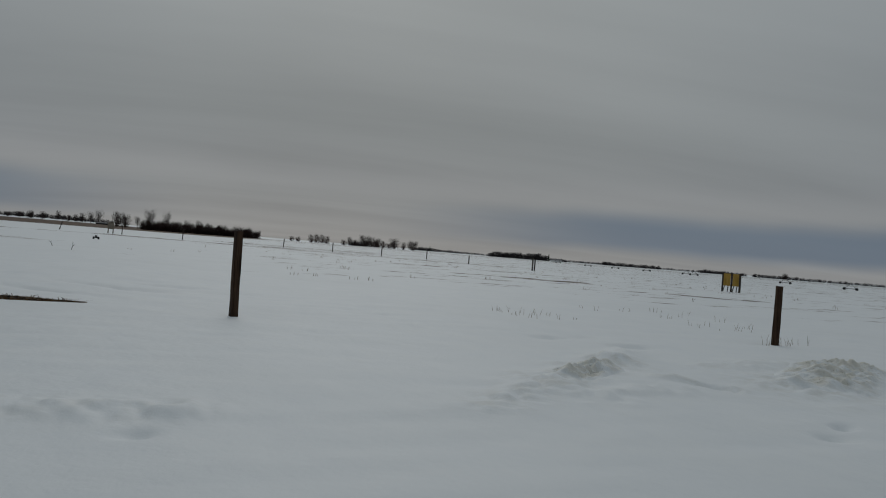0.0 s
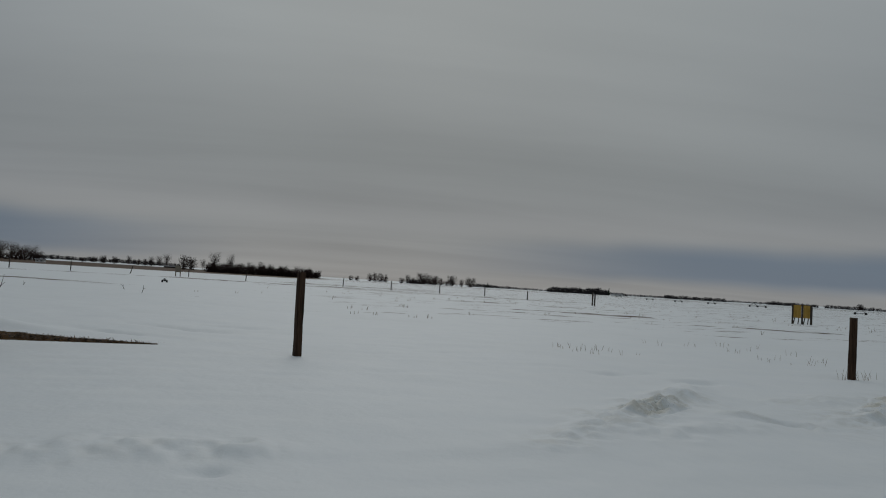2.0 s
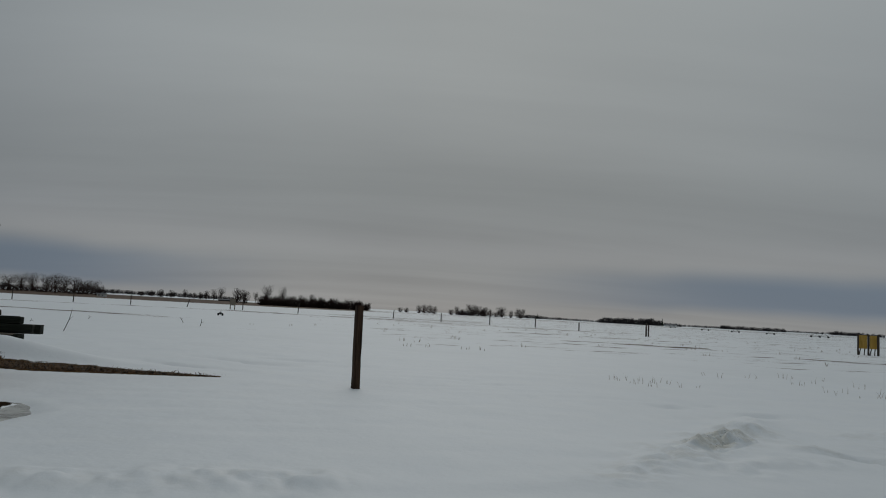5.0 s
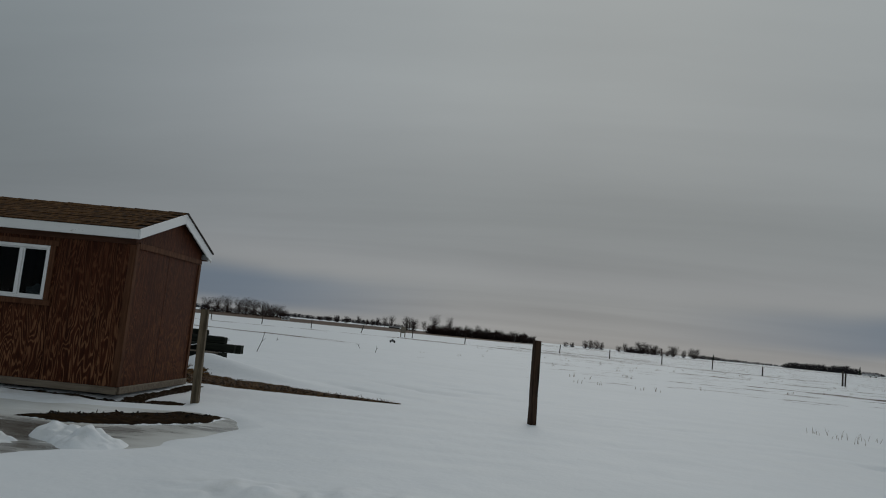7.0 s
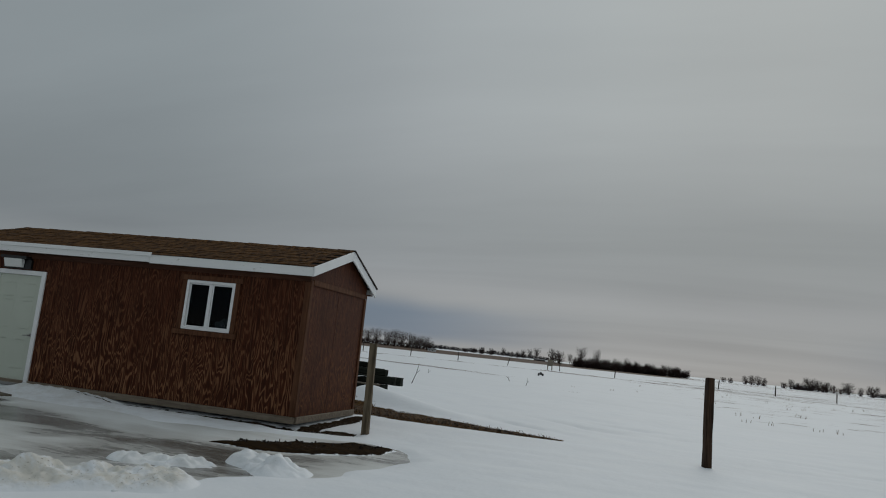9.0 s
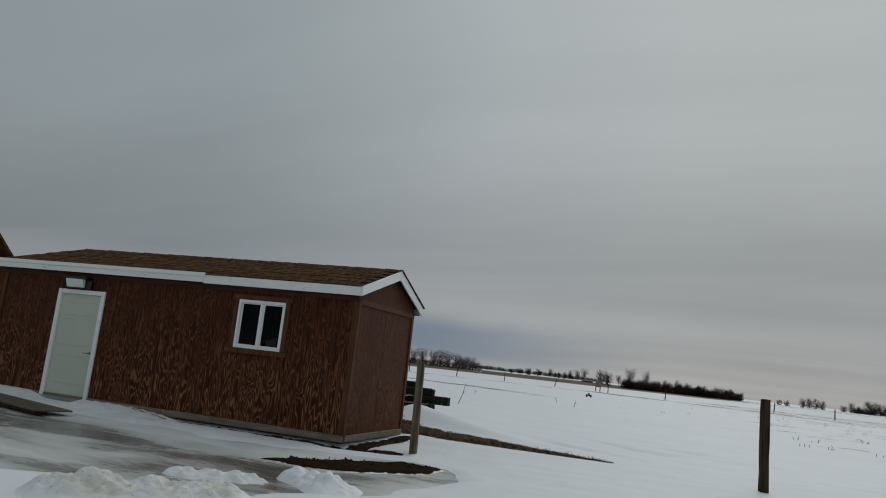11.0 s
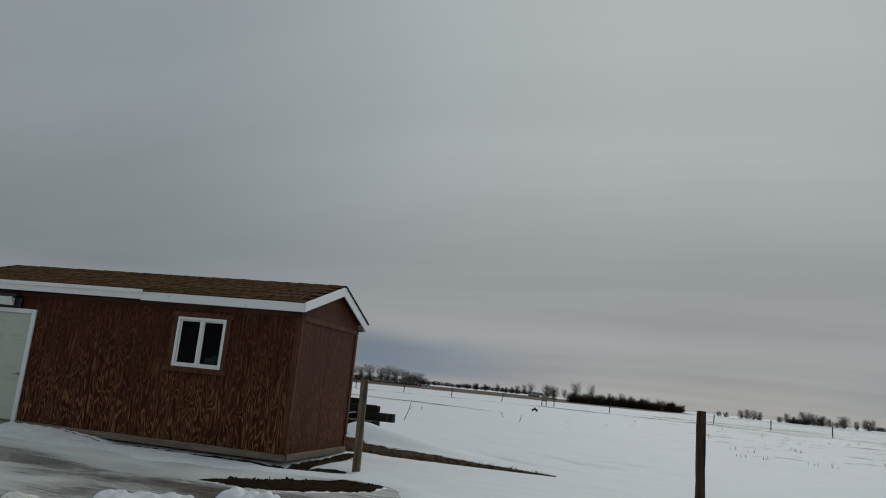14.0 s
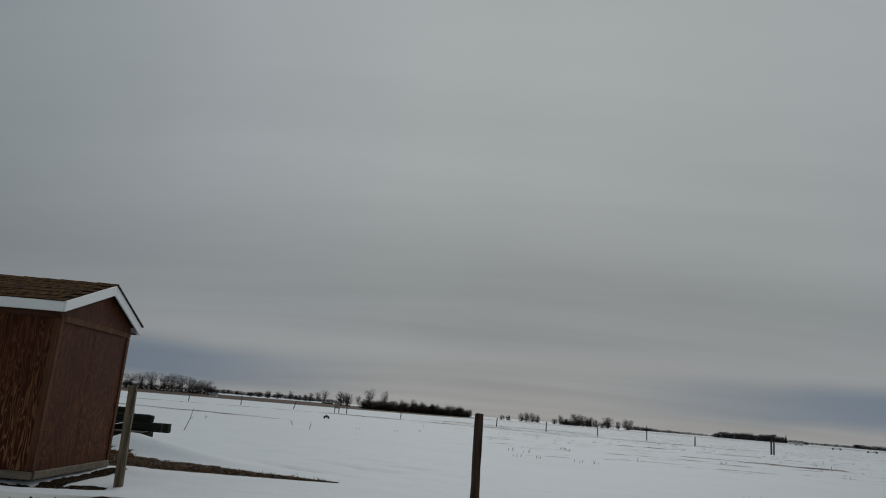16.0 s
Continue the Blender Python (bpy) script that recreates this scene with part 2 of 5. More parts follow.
def plain(colour, rough=0.6, metal=0.0, vary=0.15, scale=6.0):
    def build(n):
        k = n.noise(n.coords("Object"), scale, 4, 0.6)
        c = n.mix(k, tuple(v * (1 - vary) for v in colour), tuple(min(1.0, v * (1 + vary)) for v in colour))
        return {"Base Color": c, "Roughness": rough, "Metallic": metal, "Normal": n.bump(k, 0.08, 0.004)}
    return build


def glass_material():
    """A thin pane: clear, with gloss that grows towards grazing angles."""
    m = bpy.data.materials.new("glass")
    m.use_nodes = True
    n = Net(m.node_tree)
    weight = n.nt.nodes.new("ShaderNodeLayerWeight")
    gain = n.math("ADD", 0.012, n.math("MULTIPLY", n.math("POWER", weight.outputs["Facing"], 4.0), 0.5))
    clear = n.nt.nodes.new("ShaderNodeBsdfTransparent")
    clear.inputs[0].default_value = (0.45, 0.49, 0.49, 1)
    gloss = n.nt.nodes.new("ShaderNodeBsdfAnisotropic")
    gloss.inputs["Roughness"].default_value = 0.02
    both = n.nt.nodes.new("ShaderNodeMixShader")
    n.put(gain, both.inputs[0])
    n.put(clear.outputs[0], both.inputs[1])
    n.put(gloss.outputs[0], both.inputs[2])
    n.put(both.outputs[0], n.nt.nodes.new("ShaderNodeOutputMaterial").inputs[0])
    return m


def twig_mat(a, b):
    def build(n):
        k = n.noise(n.coords("Object"), 0.8, 3, w=n.math("MULTIPLY", n.rand(), 11.0))
        return {"Base Color": n.mix(k, a, b), "Roughness": 0.95, "Specular IOR Level": 0.03}
    return build


M = {name: material(name, build) for name, build in {
    "snow": snow_ground, "pile_snow": pile_snow, "ice": ice_sheet,
    "siding": flame_ply((0.026, 0.0072, 0.0030), (0.092, 0.0265, 0.0108), (0.245, 0.118, 0.060)),
    "siding_end": flame_ply((0.030, 0.0080, 0.0030), (0.094, 0.0260, 0.0096), (0.210, 0.095, 0.043), 0.8),
    "trim_brown": plain_wood((0.062, 0.024, 0.012), (0.130, 0.060, 0.032)),
    "trim_brown_x": plain_wood((0.050, 0.021, 0.013), (0.095, 0.043, 0.026), 0),
    "rim": plain_wood((0.15, 0.12, 0.09), (0.26, 0.22, 0.17), 0),
    "white_paint": peeling((0.84, 0.85, 0.84), (0.42, 0.39, 0.34), 0.55),
    "white_clean": peeling((0.84, 0.85, 0.85), (0.40, 0.36, 0.30), 0.25),
    "vinyl": plain((0.78, 0.79, 0.79), 0.35, 0, 0.03),
    "door_paint": plain((0.50, 0.54, 0.46), 0.45, 0, 0.06, 2.0),
    "pale_plastic": plain((0.30, 0.36, 0.42), 0.4, 0, 0.3, 14.0),
    "shingle": shingle_mat,
    "roof_edge": plain((0.03, 0.022, 0.018), 0.9),
    "inner": plain_wood((0.05, 0.038, 0.028), (0.085, 0.066, 0.048)),
    "dark_metal": plain((0.03, 0.03, 0.03), 0.45, 0.6),
    "lens": plain((0.72, 0.74, 0.72), 0.3, 0, 0.05),
    "steel": plain((0.35, 0.34, 0.33), 0.35, 1.0),
    "post_dark": plain_wood((0.016, 0.009, 0.006), (0.085, 0.050, 0.032)),
    "post_grey": plain_wood((0.060, 0.046, 0.030), (0.195, 0.155, 0.105)),
    "post_far": plain_wood((0.035, 0.028, 0.024), (0.085, 0.07, 0.058)),
    "timber": plain_wood((0.006, 0.008, 0.006), (0.026, 0.030, 0.023), 0),
    "board_grey": plain_wood((0.14, 0.12, 0.095), (0.24, 0.21, 0.17), 0),
    "wet_ply": plain_wood((0.08, 0.066, 0.05), (0.17, 0.145, 0.115), 0, 1.0, 0.6),
    "yellow_ply": plain_wood((0.36, 0.215, 0.045), (0.50, 0.32, 0.08)),
    "bark": twig_mat((0.045, 0.038, 0.034), (0.085, 0.073, 0.065)),
    "twig": twig_mat((0.024, 0.018, 0.017), (0.050, 0.039, 0.036)),
    "twig_red": twig_mat((0.024, 0.015, 0.014), (0.045, 0.030, 0.027)),
    "evergreen": twig_mat((0.012, 0.018, 0.012), (0.022, 0.032, 0.020)),
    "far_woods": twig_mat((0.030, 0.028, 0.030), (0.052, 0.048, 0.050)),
    "straw": plain((0.17, 0.098, 0.042), 0.85, 0, 0.5, 0.9),
    "straw_wet": plain((0.115, 0.055, 0.017), 0.85, 0, 0.6, 0.9),
    "straw_dark": plain((0.040, 0.024, 0.013), 0.85, 0, 0.5, 0.9),
    "clod": plain((0.014, 0.010, 0.007), 0.95, 0, 0.5, 20.0),
    "rubber": plain((0.012, 0.012, 0.012), 0.8, 0, 0.2, 30.0),
    "toy_black": plain((0.016, 0.016, 0.018), 0.35, 0, 0.1),
    "toy_grey": plain((0.30, 0.31, 0.32), 0.35, 0, 0.1),
    "farm_white": plain((0.62, 0.63, 0.63), 0.6),
    "farm_roof": plain((0.10, 0.10, 0.11), 0.7),
    "galvanised": plain((0.10, 0.10, 0.10), 0.5, 0.3),
    # bare woods tinted pale blue-grey: distance haze put into the colour
    "hill_haze": twig_mat((0.055, 0.062, 0.075), (0.08, 0.088, 0.10)),
}.items()}
M["glass"] = glass_material()


# ---- mesh helpers ----
def finish(name, me, mat, parent=None, label=""):
    ob = new(name, me)
    if mat:
        me.materials.append(M[mat])
    if parent:
        ob.parent = parent
    if label:
        ob["label"] = label
    return ob


def part(name, bm, mat, parent=None, label="", smooth=False):
    me = bpy.data.meshes.new(name)
    bmesh.ops.recalc_face_normals(bm, faces=bm.faces)
    bm.to_mesh(me)
    bm.free()
    if smooth:
        for p in me.polygons:
            p.use_smooth = True
    return finish(name, me, mat, parent, label)


def boxes(*spans, bevel=0.004):
    """A bmesh of boxes, each given as x0, x1, y0, y1, z0, z1."""
    bm = bmesh.new()
    for x0, x1, y0, y1, z0, z1 in spans:
        m = Matrix.LocRotScale(((x0 + x1) / 2, (y0 + y1) / 2, (z0 + z1) / 2), None, (x1 - x0, y1 - y0, z1 - z0))
        bmesh.ops.create_cube(bm, size=1, matrix=m)
    if bevel:
        bmesh.ops.bevel(bm, geom=bm.edges[:], offset=bevel, segments=1, affect="EDGES")
    return bm


def ring_frame(x0, x1, z0, z1, ix0, ix1, iz0, iz1, y0, y1, bevel=0.004):
    """One board with a rectangular opening through it."""
    bm = bmesh.new()
    rings = [[bm.verts.new((x, y, z)) for x, z in pts] for y in (y0, y1)
             for pts in (((x0, z0), (x1, z0), (x1, z1), (x0, z1)), ((ix0, iz0), (ix1, iz0), (ix1, iz1), (ix0, iz1)))]
    fo, fi, bo, bi = rings
    for i in range(4):
        j = (i + 1) % 4
        bm.faces.new((fo[i], fo[j], fi[j], fi[i])), bm.faces.new((bo[i], bo[j], bi[j], bi[i]))
        bm.faces.new((fo[i], fo[j], bo[j], bo[i])), bm.faces.new((fi[i], fi[j], bi[j], bi[i]))
    bmesh.ops.recalc_face_normals(bm, faces=bm.faces)
    if bevel:
        bmesh.ops.bevel(bm, geom=[e for e in bm.edges if e.calc_face_angle(0) > 0.5], offset=bevel, segments=1, affect="EDGES")
    return bm


def tube(bm, a, b, r0, r1, seg=8, caps=True):
    a, b = Vector(a), Vector(b)
    m = Matrix.Translation((a + b) / 2) @ (b - a).to_track_quat("Z", "Y").to_matrix().to_4x4()
    return bmesh.ops.create_cone(bm, cap_ends=caps, segments=seg, radius1=r0, radius2=r1, depth=(b - a).length, matrix=m)["verts"]


def empty(name, m, label="", category="", group="", kind=""):
    e = new(name)
    e.matrix_basis = m
    return tagged(e, label, category, group, kind)


def raw(name, verts, faces, mat, parent=None, label="", smooth=False):
    me = bpy.data.meshes.new(name)
    me.from_pydata([tuple(v) for v in verts], [], [tuple(f) for f in faces])
    me.update()
    if smooth:
        for p in me.polygons:
            p.use_smooth = True
    return finish(name, me, mat, parent, label)


# ---- ground: one snow-covered sheet out to the horizon ----
def hash2(ix, iy, seed):
    v = np.sin(ix * 127.1 + iy * 311.7 + seed * 74.7) * 43758.5453
    return v - np.floor(v)


def vn(x, y, seed=0):
    """Smooth value noise, 0 to 1."""
    ix, iy = np.floor(x), np.floor(y)
    fx, fy = x - ix, y - iy
    fx, fy = fx * fx * (3 - 2 * fx), fy * fy * (3 - 2 * fy)
    a, b, c, e = hash2(ix, iy, seed), hash2(ix + 1, iy, seed), hash2(ix, iy + 1, seed), hash2(ix + 1, iy + 1, seed)
    return (a * (1 - fx) + b * fx) * (1 - fy) + (c * (1 - fx) + e * fx) * fy


def step(v, a, b):
    t = np.clip((v - a) / (b - a), 0, 1)
    return t * t * (3 - 2 * t)


def capsule(x, y, ax, ay, bx, by):
    """Distance to a line from a to b, and how far along it."""
    ex, ey = bx - ax, by - ay
    t = np.clip(((x - ax) * ex + (y - ay) * ey) / (ex * ex + ey * ey), 0, 1)
    return np.hypot(x - ax - t * ex, y - ay - t * ey), t


def inside(x, y, poly):
    """Signed distance to a polygon, positive inside."""
    dist = np.full(np.shape(x), 1e9)
    hit = np.zeros(np.shape(x), bool)
    for (ax, ay), (bx, by) in zip(poly, poly[1:] + poly[:1]):
        dist = np.minimum(dist, capsule(x, y, ax, ay, bx, by)[0])
        cross = ((ay > y) != (by > y)) & (x < (bx - ax) * (y - ay) / (by - ay + 1e-12) + ax)
        hit ^= cross
    return np.where(hit, dist, -dist)


ICE = [(-17, 8.7), (-10.5, 8.8), (-8.8, 8.9), (-7.2, 8.6), (-6.0, 8.7), (-4.6, 9.3), (-3.5, 9.25), (-3.1, 8.4), (-3.45, 6.9),
       (-4.2, 5.8), (-6.0, 5.0), (-8.5, 3.6), (-17, 1.5)]
MUD = [(-5.6, 7.6), (-4.7, 8.65), (-4.1, 9.05), (-3.62, 9.1), (-3.6, 8.5), (-4.0, 7.95), (-4.8, 7.6)]


# long streaks where the wind has bared the dry grass
GRASSY = ((-27.0, 63.0, -17.5, 58.0, 2.6, 0.86), (-19.0, 59.5, -12.5, 54.0, 2.2, 0.84), (15.8, 43.9, 22.4, 43.2, 1.4, 0.95), (9.0, 41.0, 15.0, 39.5, 1.0, 0.74), (21.0, 33.0, 29.0, 31.0, 0.7, 0.78),
          (6.0, 98.0, 32.0, 86.0, 4.5, 0.86), (-16.0, 112.0, 8.0, 104.0, 6.0, 0.92), (-46.0, 106.0, -18.0, 114.0, 6.0, 0.80), (2.0, 130.0, 20.0, 122.0, 6.0, 0.92), (16.0, 60.0, 30.0, 55.0, 2.0, 0.80))
# shallow wind-scoured hollows: place, length, width, heading, depth
HOLLOWS = ((-1.9, 17.2, 1.2, 0.22, -35, 0.05), (-0.9, 18.3, 0.8, 0.2, -20, 0.05), (-2.9, 15.4, 1.3, 0.2, -40, 0.05), (0.6, 16.6, 0.7, 0.15, 10, 0.03), (2.6, 14.2, 0.7, 0.12, -5, 0.03),
           (3.5, 13.5, 0.5, 0.12, 10, 0.03), (6.2, 11.2, 0.4, 0.2, 5, 0.04), (6.9, 11.6, 0.3, 0.15, 0, 0.04), (7.3, 10.4, 0.35, 0.2, 10, 0.05), (0.1, 4.6, 0.15, 0.1, 20, 0.03), (6.3, 6.75, 0.35, 0.13, -50, 0.06),
           (4.9, 7.2, 0.3, 0.12, 40, 0.05), (5.9, 4.6, 0.18, 0.12, 0, 0.04), (6.4, 5.0, 0.16, 0.1, 30, 0.04))


# low ridges: from, to, width, height, grime, seed
RIDGES = ((-1.9, 5.15, 0.35, 5.25, 0.34, 0.058, 0.2, 7), (2.9, 5.5, 3.9, 6.5, 0.30, 0.06, 0.35, 107), (3.9, 6.5, 5.9, 8.4, 0.42, 0.085, 0.5, 117), (4.3, 6.0, 5.5, 6.6, 0.36, 0.06, 0.1, 127),
          (5.8, 8.4, 6.6, 9.4, 0.30, 0.08, 0.1, 137), (5.9, 7.35, 6.5, 6.6, 0.18, 0.07, 0.35, 147), (7.6, 6.8, 10.2, 8.6, 0.75, 0.09, 0.6, 157), (7.2, 8.2, 9.0, 9.0, 0.4, 0.06, 0.2, 167))


def terrain(x, y):
    """Height, bare soil, dry grass and grime at a place."""
    x, y = np.asarray(x, float), np.asarray(y, float)
    r, a = np.hypot(x, y + 0.7), np.degrees(np.arctan2(x, y + 0.7))
    fade = 1 - step(r, 25, 70)
    h = (vn(x * 0.22, y * 0.22, 1) - 0.5) * 0.10 * (0.4 + 0.6 * fade) + (vn(x * 0.8 + 3, y * 1.1, 2) - 0.5) * 0.035 * fade
    h += (vn(x * 0.5 + y * 0.2, y * 3.1 - x * 0.3, 3) - 0.5) * 0.018 * fade + (vn(x * 4, y * 4, 4) - 0.5) * 0.008 * fade
    grass, dirty = np.zeros_like(x), np.zeros_like(x)
    # frozen puddle in front of the shed, with a muddy strip in it
    d_ice = inside(x, y, ICE) + (vn(x * 1.7, y * 1.7, 5) - 0.5) * 0.35
    basin = step(d_ice, -0.35, 0.3)
    h = h * (1 - 0.7 * basin) - 0.085 * basin
    d_mud = inside(x, y, MUD) + (vn(x * 2.3, y * 3.1, 15) - 0.5) * 0.2
    h += 0.075 * step(d_mud, -0.2, 0.06) + (vn(x * 7, y * 7, 6) - 0.5) * 0.03 * step(d_mud, -0.1, 0.1)
    soil = step(d_mud, -0.16, 0.08)
    # trodden, dirty strip along the shed's foot; doubles as painted shade under the rim
    for ax, ay, bx, by, w in ((-8.6, 9.66, -5.5, 9.78, 0.15), (-5.5, 9.78, -4.75, 10.05, 0.27), (-5.35, 10.0, -5.35, 12.3, 0.2), (-10.6, 9.55, -8.6, 9.64, 0.08)):
        q, _ = capsule(x, y, ax, ay, bx, by)
        soil = np.maximum(soil, 0.9 * (1 - step(q, w * 0.4, w * 1.5)))
        h -= 0.05 * (1 - step(q, w * 0.5, w * 1.6))
    # packed snow and ice against the shed's foot on both sides of the door
    for ax, bx, high in ((-10.4, -9.0, 0.13), (-13.2, -12.0, 0.10)):
        q, t = capsule(x, y, ax, 9.52, bx, 9.60)
        h += high * (1 - 0.7 * step(x, -9.8, -8.6)) * np.exp(-(q / 0.28) ** 2)
    q, t = capsule(x, y, -13.5, 9.0, -6.0, 9.4)
    trodden = 0.45 * np.exp(-(q / 0.5) ** 2)
    # thawed strip of earth and straw that runs from behind the shed
    q, t = capsule(x, y, -7.2, 14.0, -1.75, 13.0)
    w = 1.30 - 1.12 * t ** 1.1
    w = w * (0.72 + 0.5 * vn(x * 1.9, y * 1.9, 17))
    strip = 1 - step(q, w * 0.5, w * 1.3)
    flat = 1 - step(q, 0.9, 2.4)
    h = h * (1 - 0.85 * flat) + 0.012 * flat
    soil = np.maximum(soil, strip)
    # snow banks before and behind that strip, and the drift off the timber stack
    q, t = capsule(x, y, -5.2, 12.0, -1.0, 12.35)
    h += 0.02 * np.exp(-(q / 0.4) ** 2)
    q, t = capsule(x, y, -6.6, 15.85, -3.4, 14.55)
    h += (0.40 * (1 - t) ** 1.3 + 0.03) * np.exp(-(q / (0.42 + 0.30 * (1 - t))) ** 2) * step(y, 13.7 - 0.12 * (x + 5), 14.9 - 0.2 * (x + 5))
    # low ploughed ridges and smears of thrown snow
    for ax, ay, bx, by, w, high, dirt, seed in RIDGES:
        q, t = capsule(x, y, ax, ay, bx, by)
        lump = np.exp(-(q * (0.75 + 0.5 * vn(x * 2.1, y * 2.1, seed)) / w) ** 2)
        rag = np.abs(vn(x * 4.3, y * 4.3, seed + 1) - 0.5) * 2
        h += lump * high * (0.35 + 0.75 * vn(x * 2.4, y * 2.4, seed + 2) + 0.8 * (rag - 0.45) + 0.5 * (vn(x * 9, y * 9, seed + 3) - 0.5))
        dirty = np.maximum(dirty, dirt * lump)
    for cx, cy, length, width, head, deep in HOLLOWS:
        c, s = math.cos(radians(head)), math.sin(radians(head))
        u, v = ((x - cx) * c + (y - cy) * s) / length, ((y - cy) * c - (x - cx) * s) / width
        h -= 1.7 * deep * np.exp(-u * u - v * v) * (0.5 + vn(x * 5, y * 5, 9))
    dirty = np.maximum(dirty, trodden)
    # grass comes through the snow out in the field
    grass = 0.545 * step(r, 14, 34) * (1 - 0.45 * step(a, 8, -12)) + 0.04 * step(r, 70, 100)
    grass += 0.05 * step(r, 80, 100) * (1 - step(r, 130, 170)) * step(a, 18, 8)
    band = step(r, 250, 410) * (1 - step(r, 555, 590))
    grass += 1.0 * band * step(a, 4, -3) + 0.1 * band
    grass *= 1 - step(r, 560, 600)
    for ax, ay, bx, by, w, much in GRASSY:
        q, _ = capsule(x, y, ax, ay, bx, by)
        q = q + (vn(x * 0.3, y * 0.6, 23) - 0.5) * w * 1.6
        grass = np.maximum(grass, much * (1 - 0.5 * vn(x * 0.8, y * 1.5, 24)) * (1 - step(q, w * 0.3, w * 1.5)) + 0.12 * (1 - step(q, 0, w)))
    # the land lifts a little far off to one side
    h += 3.4 * step(r, 430, 720) * step(a, 6, -12) + 1.0 * step(r, 900, 1700)
    return h, soil, grass, dirty


def ground_at(x, y):
    return float(terrain(np.array([x]), np.array([y]))[0][0])


angles = np.radians(np.concatenate([np.arange(-62, 62, 0.26), np.arange(62, 298, 3.0)]))
radii = [0.5]
while radii[-1] < 4600:
    k = radii[-1]
    radii.append(k * (1.009 if k < 14 else 1.0125 if k < 160 else 1.02 if k < 700 else 1.05))
radii = np.array(radii)
AA, RR = np.meshgrid(angles, radii)
GX, GY = RR * np.sin(AA), RR * np.cos(AA) - 0.7
GH, GS, GG, GD = terrain(GX, GY)
na, nr = len(angles), len(radii)
idx = np.arange(na * nr).reshape(nr, na)
right = np.roll(idx, -1, axis=1)
quads = np.stack([idx[:-1], right[:-1], right[1:], idx[1:]], axis=-1).reshape(-1, 4)[:, ::-1]
verts = np.stack([GX, GY, GH], axis=-1).reshape(-1, 3)
hub = len(verts)
verts = np.vstack([verts, [[0, -0.7, 0.0]]])
me = bpy.data.meshes.new("ground")
me.from_pydata(verts.tolist(), [], quads.tolist() + [[hub, int(right[0, i]), int(idx[0, i])] for i in range(na)])
for name, values in (("soil", GS), ("grass", GG), ("dirty", GD)):
    layer = me.attributes.new(name, "FLOAT", "POINT")
    layer.data.foreach_set("value", np.append(values.ravel(), 0.0).astype(np.float32))
for p in me.polygons:
    p.use_smooth = True
me.update()
bm = bmesh.new()
bm.from_mesh(me)
bmesh.ops.recalc_face_normals(bm, faces=bm.faces)
if sum(f.normal.z for f in bm.faces) < 0:
    bmesh.ops.reverse_faces(bm, faces=bm.faces)
bm.to_mesh(me)
bm.free()
tagged(finish("ground", me, "snow"), "open snow-covered prairie field with streaks of dry grass", "ground", kind="structure")

# frozen puddle: a level sheet of ice in the hollow
xs, ys = np.arange(-17, -2.9, 0.12), np.arange(1.4, 9.7, 0.12)
IX, IY = np.meshgrid(xs, ys)
# pale crust bands, with the milky reflection at left painted in as white
white_sheen = np.clip(0.62 * step(IY + 0.10 * (IX + 8), 7.3, 8.5) * step(IX, -3.4, -5.0) + 0.3 * step(-IY, -5.9, -5.0) + 0.35 * step(IX, -4.6, -3.4) * step(-IY, -8.6, -7.6)
             + 0.30 * step(-IX, 5.6, 7.0) * step(IY, 4.6, 5.4) * step(-IY, -7.4, -6.2) + 0.40 * (vn(IX * 0.5, IY * 1.6, 21) - 0.5), -0.25, 1)
n = len(xs)
faces = [(j * n + i, j * n + i + 1, (j + 1) * n + i + 1, (j + 1) * n + i) for j in range(len(ys) - 1) for i in range(n - 1)
         if inside(xs[i], ys[j], ICE) > -0.45]
ice = raw("puddle", np.stack([IX, IY, 0 * IX - 0.045 + 0.006 * vn(IX * 2, IY * 3, 22)], -1).reshape(-1, 3), faces, "ice", smooth=True)
layer = ice.data.attributes.new("white", "FLOAT", "POINT")
layer.data.foreach_set("value", white_sheen.ravel().astype(np.float32))
tagged(ice, "frozen grey meltwater puddle with wet ice", "puddle", kind="structure")


